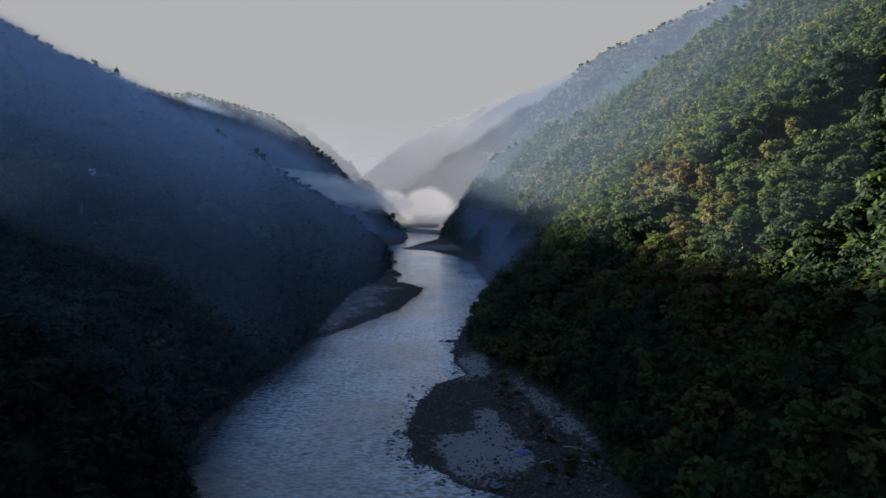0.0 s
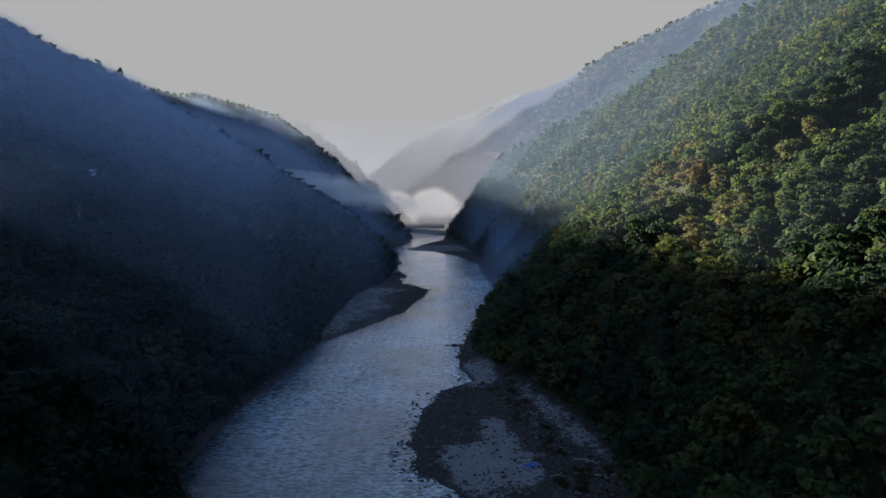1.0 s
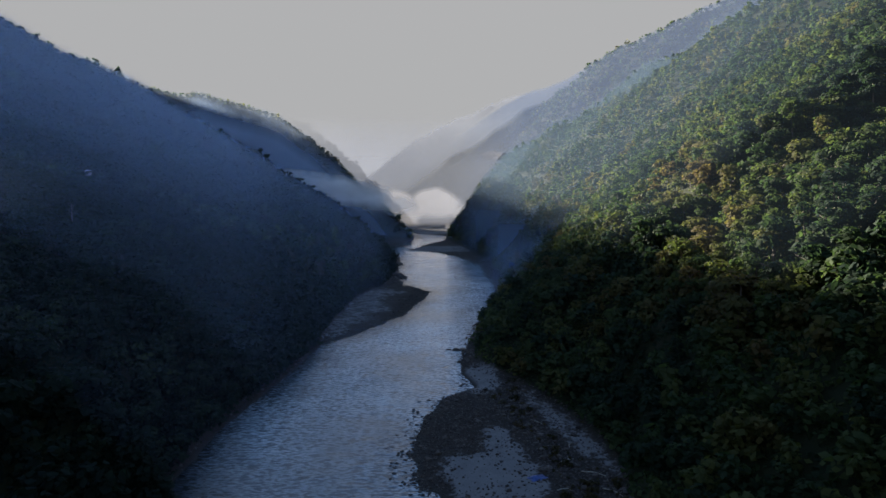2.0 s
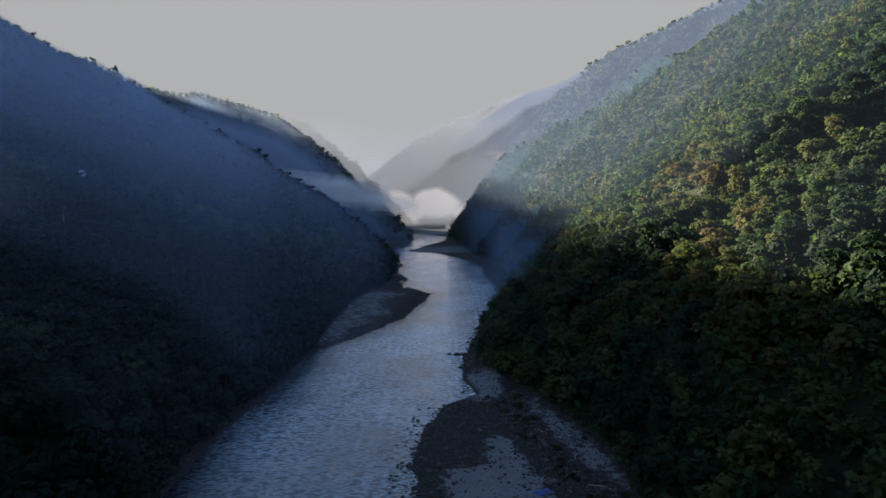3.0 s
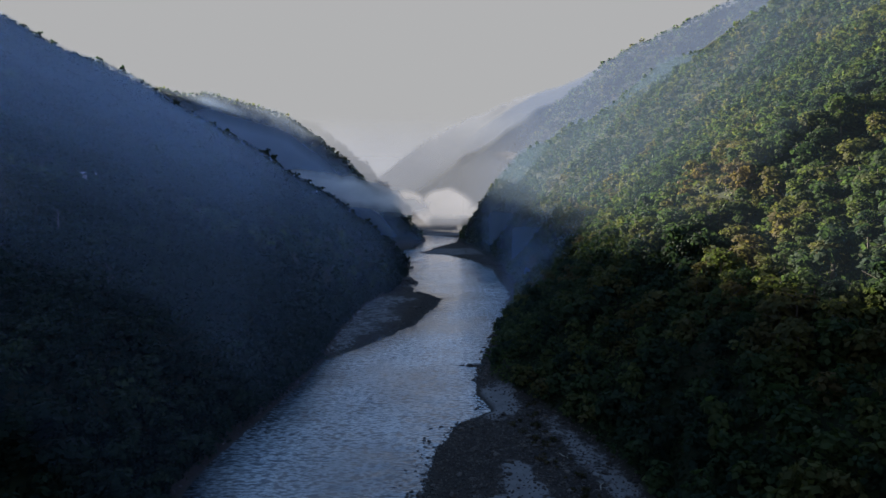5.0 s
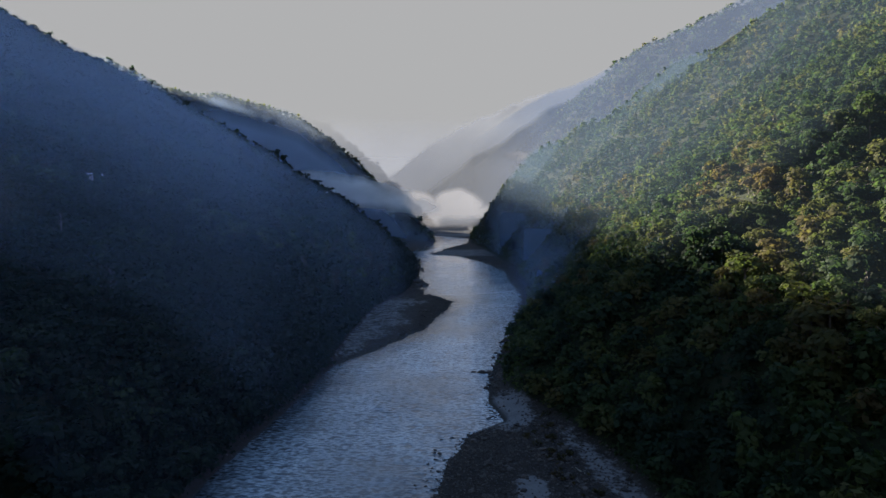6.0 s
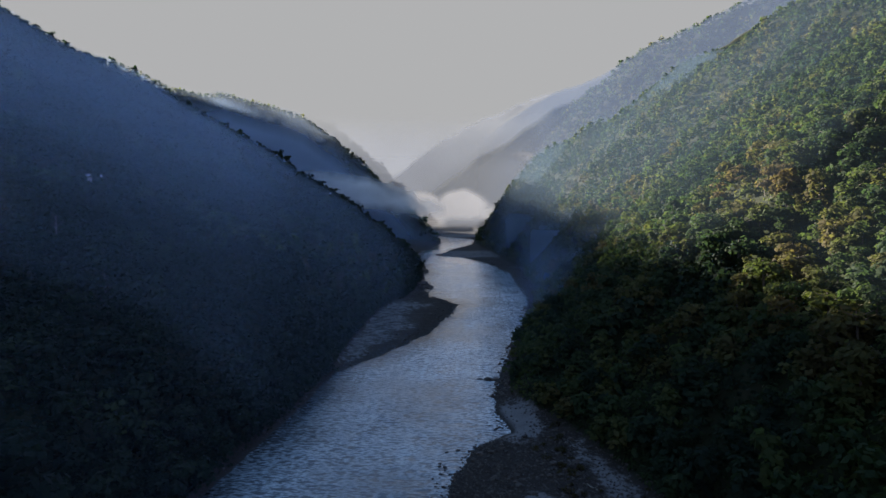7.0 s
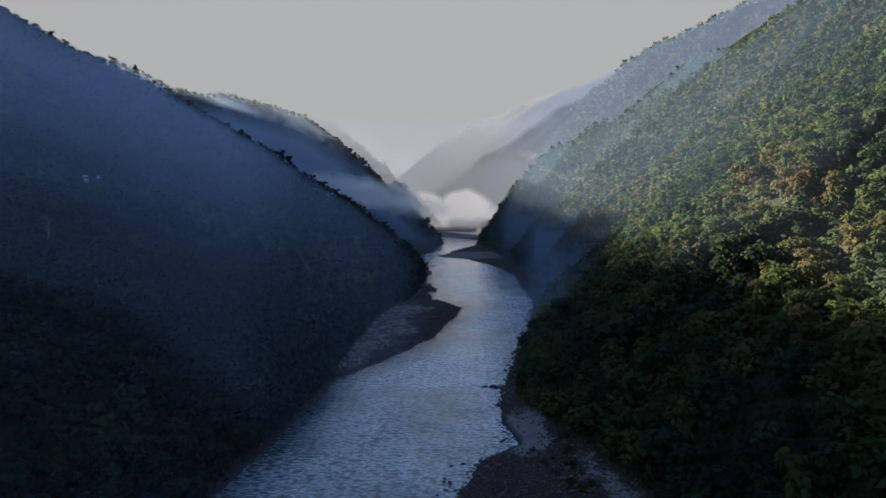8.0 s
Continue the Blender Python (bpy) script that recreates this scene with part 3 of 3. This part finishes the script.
x, y = spread(24000, -14, 48, 120, 292, 32, lambda a, b, u: (a < line(b, FOOT_R) + 2) & (shore_of(a, b) > -4.5) & (land(a, b) > -0.5) & (u > 0.93 * sandiness(a, b)))
stones("stones", "dark cobbles covering the gravel bar", x, y, 0.16, 0.6, 33)
x, y = spread(9500, -26, 20, 120, 262, 132, lambda a, b, u: (shore_of(a, b) < 0.5) & (a > line(b, WATER_L) + 20) & (u > 0.12) & (fbm(a, b, 7.0, 2, 135) > -0.25 + 0.05 * shore_of(a, b)) & (-shore_of(a, b) < 0.6 + 9.0 * (1 - u) ** 1.6))
stones("stones", "dark cobbles breaking the shallow water beside the gravel bar", x, y, 0.22, 0.85, 133, -0.16)
x, y = spread(12000, 5, 66, 280, 700, 34, lambda a, b, u: (a < line(b, FOOT_R) + 3) & (shore_of(a, b) > -1.5 - 3 * u ** 4) & (a > 0))
stones("stones", "dark boulders along the foot of the wooded slope", x, y, 0.3, 1.5, 35)
x, y = spread(13000, -72, 2, 120, 620, 36, lambda a, b, u: (a < 0) & (a > line(b, FOOT_L) - 2) & (shore_of(a, b) > -1.0 - 3 * u ** 4) & (shore_of(a, b) < 6 + 9 * u ** 2) & (a < line(b, WATER_L) + 4) & ((u < 0.5) | (b > 312)) & (u > 1.2 * sandiness(a, b)))
stones("stones", "dark stones edging the sandy river bank", x, y, 0.25, 1.0, 37)
x, y = spread(9000, -60, 66, 560, 1130, 38, lambda a, b, u: (np.abs(shore_of(a, b) - 1.0) < 2.5) & (mountain(a, b) < 6))
stones("stones", "dark rocks at the far water edges", x, y, 0.5, 1.9, 39)

# ================= things on the gravel bar =================


def plain_material(name, dark, light, scale, rough=0.8, bump=0.4):
    n = Nodes(name)
    f = n.noise(scale, 5.0, 0.6)
    p = n.add("ShaderNodeBsdfPrincipled", Base_Color=n.ramp(f, [(0.3, dark), (0.7, light)]), Roughness=rough, Normal=n.bump(f, bump, 0.04))
    return n.surface(p.outputs[0])


DRY_LEAF = leaf_material("dry_leaves", [(0.0, (0.030, 0.030, 0.016)), (0.5, (0.055, 0.045, 0.022)), (1.0, (0.075, 0.052, 0.028))], True)
TARP_BLUE = plain_material("blue_plastic_sheet", (0.015, 0.035, 0.15), (0.03, 0.07, 0.26), 1.2, 0.35)
RAFT_SKIN = plain_material("grey_blue_rubber", (0.05, 0.07, 0.11), (0.09, 0.12, 0.17), 2.0, 0.45, 0.1)
RAFT_FLOOR = plain_material("worn_dark_rubber", (0.02, 0.025, 0.035), (0.05, 0.055, 0.065), 3.0, 0.7)
GREY_WOOD = plain_material("grey_dead_wood", (0.06, 0.055, 0.05), (0.13, 0.12, 0.11), 2.5, 0.9)
DRIFT = plain_material("bleached_wood", (0.16, 0.145, 0.12), (0.34, 0.31, 0.27), 2.5, 0.9)


def part(name, mesh, parent, label=""):
    ob = new(name, mesh)
    ob.parent = parent
    return tagged(ob, label) if label else ob


def ground_at(px, py):
    return float(land(np.array([px]), np.array([py]))[0])


# low dry bushes between the stones
bush_parts = []
for k in range(3):
    cv, cf = crown_cards(170, 1.5, 1.5, 0.30, 800 + k)
    stems = joined([limb((0, 0, -0.2), (0.8 * math.cos(a), 0.8 * math.sin(a), 1.0), 0.035, 0.012, 4) for a in (0.3, 1.7, 2.9, 4.1, 5.4)])
    bush_parts.append((mesh_from("leaves", cv, cf, [DRY_LEAF]), mesh_from("stems", *stems, [BARK])))
x, y = spread(900, 2, 46, 145, 285, 71, lambda a, b, u: (land(a, b) > 0.7) & (shore_of(a, b) > 7) & (a < line(b, FOOT_R) + 1) & (sandiness(a, b) < 0.25) & (a > line(b, FOOT_R) - 14 - 6 * u) & (u > 0.4))
for k in range(min(len(x), 90)):
    bush = new("bush")
    part("leaves", bush_parts[k % 3][0], bush)
    part("stems", bush_parts[k % 3][1], bush)
    s = rng.choice([0.4, 0.55, 0.8, 1.2])
    bush.matrix_basis = pose(x[k], y[k], ground_at(x[k], y[k]), 0, 0, rng.uniform(0, 360)) @ Matrix.Diagonal((s, s, s * 0.85, 1))
    tagged(bush, "low brown-green dry bush among the stones", "bush", "bushes on the gravel bar")

# single rocks that stand out of the water
for px, py, size, flat in ((8.2, 303, 2.4, 0.7), (11.0, 303, 2.0, 0.8), (5.2, 304, 1.5, 0.6), (12.5, 300, 1.6, 0.8), (48, 679, 5.5, 0.4), (53, 676, 3.5, 0.5), (52, 602, 5.0, 0.45), (57, 598, 3.8, 0.5),
                           (-34, 590, 3.2, 0.6), (-28, 516, 2.6, 0.6), (-22, 506, 2.2, 0.6), (-37, 664, 3.4, 0.6), (-30, 561, 5.5, 0.6), (-34, 567, 6.5, 0.7), (-27, 556, 3.2, 0.5), (-41, 677, 6.0, 0.6), (-46, 685, 7.0, 0.7), (-37, 672, 4.0, 0.5), (-11, 176, 0.8, 0.6), (-12.5, 190, 0.7, 0.6), (-10, 205, 0.8, 0.6), (-6, 218, 0.9, 0.6)):
    rock = new("rock", BOULDERS[int(px * 3 + py) % 7])
    rock.matrix_basis = pose(px, py, max(ground_at(px, py), -0.25) + 0.1 * size, 4, -5, px * 37) @ Matrix.Diagonal((size, size * 0.8, size * flat, 1))
    tagged(rock, "dark wet rock standing out of the river", "rock", "rocks in the river")

def bare_tree(px, py, scale, mat, label, seed):
    """A leafless tree: trunk and single branches with twigs."""
    dead = new("dead_tree")
    r2 = np.random.default_rng(seed)
    part("trunk", mesh_from("trunk", *joined([limb((0, 0, -1), (0.3, 0.2, 7), 0.32, 0.2, 7), limb((0.3, 0.2, 7), (0.1, 0.5, 13), 0.2, 0.05, 6)]), [mat]), dead)
    for k in range(9):
        a, z0, reach = k * 2.3 + seed, 5.0 + 0.8 * k, 3.6 - 0.25 * k
        tip = np.array([0.25 + reach * math.cos(a), 0.3 + reach * math.sin(a), z0 + 1.8])
        twig = [limb((0.25, 0.3, z0), tip, 0.09, 0.03, 5)]
        for q in range(3):
            f = 0.45 + 0.2 * q
            b0 = np.array([0.25, 0.3, z0]) * (1 - f) + tip * f
            twig.append(limb(b0, b0 + np.array([r2.uniform(-0.8, 0.8), r2.uniform(-0.8, 0.8), r2.uniform(0.5, 1.2)]), 0.035, 0.012, 4))
        part("branch", mesh_from("branch", *joined(twig), [mat]), dead)
    dead.matrix_basis = pose(px, py, ground_at(px, py)) @ Matrix.Diagonal((scale, scale, scale, 1))
    return tagged(dead, label, "tree")


bare_tree(-279, 757, 1.0, BARK, "leafless dead tree on the ridge above the woods", 91)
bare_tree(-145, 275, 0.95, GREY_WOOD, "pale bare tree standing out of the shaded woods", 92)
bare_tree(-112, 246, 0.75, GREY_WOOD, "pale bare tree standing out of the shaded woods", 93)


def slab(x0, x1, y0, y1, z0, z1, lean=0.0):
    """A box as a mesh's corners and faces; lean lifts its far long side."""
    v = np.array([(x, y, z + (lean if y == y1 else 0.0)) for z in (z0, z1) for y in (y0, y1) for x in (x0, x1)])
    return v, np.array([(0, 2, 3, 1), (4, 5, 7, 6), (0, 1, 5, 4), (2, 6, 7, 3), (0, 4, 6, 2), (1, 3, 7, 5)])


TIN = plain_material("weathered_tin", (0.15, 0.16, 0.17), (0.28, 0.29, 0.30), 0.8, 0.5, 0.2)
PLASTER = plain_material("pale_plaster", (0.14, 0.135, 0.125), (0.24, 0.23, 0.21), 1.5, 0.9, 0.2)
OLD_WOOD = plain_material("old_dark_wood", (0.05, 0.04, 0.03), (0.11, 0.09, 0.07), 3.0)
hut = new("hut")
part("wall", mesh_from("wall", *joined([slab(-4, 4, -2.5, -2.3, -1.5, 2.5), slab(-4, 4, 2.3, 2.5, -1.5, 2.5), slab(-4, -3.8, -2.3, 2.3, -1.5, 2.5), slab(3.8, 4, -2.3, 2.3, -1.5, 2.5)]), [PLASTER]), hut, "pale plastered wall")
part("roof", mesh_from("roof", *joined([slab(-4.6, 4.6, -3.1, 0, 2.2, 2.3, 1.5)]), [TIN]), hut, "weathered tin roof sheet")
vr, fr = slab(-4.6, 4.6, -3.1, 0, 2.2, 2.3, 1.5)
part("roof", mesh_from("roof", vr * np.array([-1, -1, 1]), fr, [TIN]), hut, "weathered tin roof sheet")
part("door", mesh_from("door", *slab(-0.5, 0.5, -2.56, -2.50, 0.0, 2.0), [OLD_WOOD]), hut, "dark wooden door")
for wx0 in (-2.8, 1.6):
    part("window", mesh_from("window", *slab(wx0, wx0 + 1.0, -2.55, -2.50, 0.9, 1.8), [OLD_WOOD]), hut, "dark shuttered window")
hut.matrix_basis = pose(HUT[0], HUT[1], ground_at(*HUT) + 1.0, 0, 0, 38) @ Matrix.Diagonal((0.8, 0.8, 0.8, 1))
tagged(hut, "small pale hut with a tin roof among the woods", "hut")

# bleached driftwood
for k, (px, py, long_, turn) in enumerate(((33, 176, 5.0, 35), (38, 168, 6.5, -28), (36, 186, 4.2, 70), (29, 159, 3.6, 10), (40, 158, 5.5, -50), (30, 205, 3.8, 120))):
    bend = 0.12 * long_
    log = joined([limb((-long_ / 2, 0, 0), (0, bend, 0.12), 0.16, 0.13, 7), limb((0, bend, 0.12), (long_ / 2, -0.05, 0.05), 0.13, 0.06, 7),
                  limb((0.2 * long_, bend * 0.6, 0.1), (0.32 * long_, bend * 2.2, 0.55), 0.06, 0.02, 5), limb((-0.25 * long_, bend * 0.5, 0.06), (-0.33 * long_, -bend * 1.6, 0.4), 0.07, 0.025, 5)])
    wood = new("driftwood", mesh_from("driftwood", *log, [DRIFT]))
    wood.matrix_basis = pose(px, py, ground_at(px, py) + 0.2, 0, rng.uniform(-3, 3), turn)
    tagged(wood, "bleached driftwood branch lying on the stones", "driftwood", "driftwood on the gravel bar")

# a crumpled blue sheet on the sand
u, v = np.meshgrid(np.linspace(-1, 1, 26), np.linspace(-1, 1, 18))
lift = 0.12 + 0.55 * np.exp(-((u + 0.2) ** 2 * 3 + v ** 2 * 4)) + 0.16 * np.abs(fbm(u * 10, v * 10, 3.0, 3, 81)) + 0.12 * fbm(u * 10, v * 10, 7.0, 2, 83)
rimmed = np.clip(np.maximum(np.abs(u), np.abs(v)) * 3 - 2, 0, 1)
top = np.stack([(2.2 * u + 0.35 * fbm(u * 9, v * 9, 5.0, 2, 85)).ravel(), (1.5 * v + 0.3 * fbm(u * 9, v * 9, 5.0, 2, 87)).ravel(), (lift * (1 - 0.9 * rimmed)).ravel()], 1)
low = top - np.array([0, 0, 0.04])
gf = grid_faces(26, 18)
tarp = new("plastic_sheet", mesh_from("plastic_sheet", np.concatenate([top, low]), np.concatenate([gf, gf[:, ::-1] + len(top)]), [TARP_BLUE], True))
tarp.matrix_basis = pose(24, 166, ground_at(24, 166) + 0.06, 0, 0, 25)
tagged(tarp, "crumpled blue plastic sheet on the grey sand", "plastic sheet")


def tube(path, radius, sides=10):
    """A closed tube along a ring of points."""
    pts = [Vector(p) for p in path]
    vs, fs, n = [], [], len(pts)
    for i, p in enumerate(pts):
        d = (pts[(i + 1) % n] - pts[i - 1]).normalized()
        side = d.cross(Vector((0, 0, 1))).normalized()
        up = side.cross(d)
        for k in range(sides):
            a = 2 * math.pi * k / sides
            vs.append(p + side * math.cos(a) * radius + up * math.sin(a) * radius)
    for i in range(n):
        for k in range(sides):
            j, l = (i + 1) % n, (k + 1) % sides
            fs.append((i * sides + k, j * sides + k, j * sides + l, i * sides + l))
    return np.array([v[:] for v in vs]), np.array(fs)


# an inflatable raft drawn up at the water's edge
raft = new("raft")
ring = [(2.0 * math.cos(a) * (1.0 if abs(math.cos(a)) < 0.8 else 1.05), 0.85 * math.copysign(min(1, abs(math.sin(a)) * 1.35), math.sin(a)), 0.32 + 0.22 * max(0, abs(math.cos(a)) - 0.75) * 4)
        for a in np.linspace(0, 2 * math.pi, 36, endpoint=False)]
part("tube", mesh_from("tube", *tube(ring, 0.27), [RAFT_SKIN], True), raft, "rounded grey-blue rubber tube")
fu, fv = np.meshgrid(np.linspace(-1.85, 1.85, 12), np.linspace(-0.72, 0.72, 6))
fz = 0.16 + 0.03 * np.cos(fu * 12)
fl = np.stack([fu.ravel(), fv.ravel(), fz.ravel()], 1)
ff = grid_faces(12, 6)
part("floor", mesh_from("floor", np.concatenate([fl, fl - np.array([0, 0, 0.06])]), np.concatenate([ff, ff[:, ::-1] + len(fl)]), [RAFT_FLOOR], True), raft, "dark ribbed floor")
for px in (-0.7, 0.6):
    tv, tf = limb((px, -0.72, 0.38), (px, 0.72, 0.38), 0.17, 0.17, 10)
    part("thwart", mesh_from("thwart", tv, tf, [RAFT_SKIN], True), raft)
raft.matrix_basis = pose(15.5, 147.5, max(ground_at(15.5, 147.5), 0.0) + 0.05, 0, 3, 40)
tagged(raft, "grey-blue inflatable raft drawn up on the stony shore", "raft")

# ================= mist =================


def mist_mesh(name, A, B, C, dens, shape, mat, label):
    faces, dens = grid_faces(shape[1], shape[0]), dens.ravel()
    faces = faces[dens[faces].max(axis=1) > 0.003]  # no mesh where there is no mist
    used, faces = np.unique(faces, return_inverse=True)
    verts = np.stack([A.ravel(), C.ravel(), B.ravel()], 1)[used]
    ob = new(name, mesh_from(name, verts, faces.reshape(-1, 4), [mat], True, density=dens[used]))
    return tagged(ob, label, "mist", kind="stuff")


def veil(way, behind, yy, strength, label, mat, fade=6.0, clear_gap=14.0, low=0.3, rise=80.0, edge=0.05, lid=None, over=14.0, nose=None):
    """A veil of haze across the valley at yy, spread over a fan of ways up the valley. It stays below the skyline of the slopes that lie behind it,
    or below a lid of its own, and thins out against slopes, low down and at its ends."""
    d = yy - 28.0
    a = np.linspace(way[0], way[1], 150)
    far = np.arange(max(behind[0], yy + 5.0), behind[1], 6.0)[:, None] - 28.0
    top = 71 + d * np.max((land(a[None] * far, far + 28.0) + over - 71) / far, axis=0)
    if lid:
        top = np.minimum(top, lid)
    W, v = np.meshgrid(a, np.linspace(0, 1, 80))
    A, B = W * d, 1 + v * (np.maximum(top, 4.0) - 1)
    C = yy + 10 * fbm(A, B, 160.0, 2, int(yy))
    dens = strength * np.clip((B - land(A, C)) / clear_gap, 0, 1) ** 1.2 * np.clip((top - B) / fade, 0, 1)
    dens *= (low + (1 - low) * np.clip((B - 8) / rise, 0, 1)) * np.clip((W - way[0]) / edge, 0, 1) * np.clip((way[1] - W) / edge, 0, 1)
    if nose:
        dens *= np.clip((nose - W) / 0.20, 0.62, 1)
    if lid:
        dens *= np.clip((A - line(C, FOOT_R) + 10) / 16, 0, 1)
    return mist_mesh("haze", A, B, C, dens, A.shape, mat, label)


def low_veil(yy, x0, x1, top, strength, label, mat, edge, clear_gap):
    """A low veil of haze across the valley, thinning out upwards."""
    A, B = np.meshgrid(np.linspace(x0, x1, 110), np.linspace(1.0, top, 50))
    C = yy + 14 * fbm(A, B, 160.0, 2, int(yy))
    dens = strength * np.clip((B - land(A, C)) / clear_gap, 0, 1) ** 1.2 * np.clip((top - B) / (0.45 * top), 0, 1)
    dens *= np.clip((A - x0) / edge, 0, 1) * np.clip((x1 - A) / edge, 0, 1)
    return mist_mesh("haze", A, B, C, dens, A.shape, mat, label)


def mist_bank(px, py, pz, rx, rz, strength, label, slope=0.0, domes=(), depth=14.0, mat=MIST):
    """A bank of white mist: a rounded, billowing sheet that thins out towards its rim."""
    u, v = np.meshgrid(np.linspace(-1.3, 1.3, 70), np.linspace(-1.3, 2.3 if domes else 1.3, 60))
    A, B = px + u * rx, pz + v * rz + slope * u * rx
    C = py + depth * u * u + 0.3 * depth * fbm(A, B, 0.4 * rx, 3, 51)
    wob = 0.22 * fbm(A, B, 0.7 * rz, 3, 53)
    rim = np.hypot(u, np.maximum(v, -0.15 if domes else -9.0)) + wob
    for du, dv, ru, rv in domes:
        rim = np.minimum(rim, np.hypot((u - du) / ru, (v - dv) / rv) + wob * 0.4)
    dens = strength * np.clip((1.15 - rim) / (0.3 if domes else 0.6), 0, 1) * np.clip((B - land(A, C) + 9) / 12.0, 0, 1)
    return mist_mesh("mist_bank", A, B, C, dens, A.shape, mat, label)


# sheets set in steps, tinting the slopes bluer and paler with distance
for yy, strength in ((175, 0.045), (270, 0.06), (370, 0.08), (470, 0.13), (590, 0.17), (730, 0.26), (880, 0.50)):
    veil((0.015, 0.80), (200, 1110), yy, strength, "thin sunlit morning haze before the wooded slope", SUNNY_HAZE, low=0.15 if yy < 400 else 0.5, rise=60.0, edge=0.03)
# blue lift of the shaded hollow, added as tinted sheets
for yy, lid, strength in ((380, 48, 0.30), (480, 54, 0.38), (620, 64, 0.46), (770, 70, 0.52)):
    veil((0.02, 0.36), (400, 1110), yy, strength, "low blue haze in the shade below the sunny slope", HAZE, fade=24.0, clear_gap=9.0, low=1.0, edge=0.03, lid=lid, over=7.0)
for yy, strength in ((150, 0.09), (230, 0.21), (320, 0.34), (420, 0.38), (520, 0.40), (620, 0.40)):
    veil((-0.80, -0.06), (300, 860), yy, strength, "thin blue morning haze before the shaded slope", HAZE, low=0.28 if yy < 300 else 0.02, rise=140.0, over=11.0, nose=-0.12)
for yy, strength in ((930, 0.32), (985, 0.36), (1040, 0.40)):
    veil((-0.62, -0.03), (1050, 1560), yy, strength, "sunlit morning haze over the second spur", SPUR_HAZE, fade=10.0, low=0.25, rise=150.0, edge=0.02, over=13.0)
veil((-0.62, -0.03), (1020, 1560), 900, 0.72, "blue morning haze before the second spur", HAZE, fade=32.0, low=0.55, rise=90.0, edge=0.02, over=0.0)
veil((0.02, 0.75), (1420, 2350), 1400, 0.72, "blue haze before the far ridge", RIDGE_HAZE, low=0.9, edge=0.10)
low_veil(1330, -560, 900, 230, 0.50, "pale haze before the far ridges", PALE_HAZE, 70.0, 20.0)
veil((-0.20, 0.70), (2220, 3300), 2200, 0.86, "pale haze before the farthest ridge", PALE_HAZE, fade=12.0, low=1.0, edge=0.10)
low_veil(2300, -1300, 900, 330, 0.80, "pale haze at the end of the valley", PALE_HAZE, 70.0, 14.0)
mist_bank(-133, 880, 76, 95, 20, 1.0, "white mist drifting out from behind the wooded spur", -0.22)
mist_bank(-46, 1500, 14, 165, 36, 0.95, "bright white cloud bank filling the end of the valley", 0.0, ((-0.30, 0.75, 0.30, 1.0), (0.24, 0.85, 0.34, 1.05)), mat=CLOUD)
mist_bank(-10, 1390, 10, 150, 18, 0.9, "low white mist over the far bank", mat=CLOUD)
mist_bank(-5, 1225, 7, 110, 9, 0.6, "low white mist over the far water", mat=CLOUD)
mist_bank(104, 1240, 142, 26, 8, 0.28, "small white wisp of cloud on the far slope", mat=CLOUD)
mist_bank(125, 800, 95, 16, 10, 0.3, "small white wisp of mist on the hazy slope", mat=CLOUD)
mist_bank(-136, 212, 73, 16, 11, 0.12, "faint wisp of mist on the shaded slope")
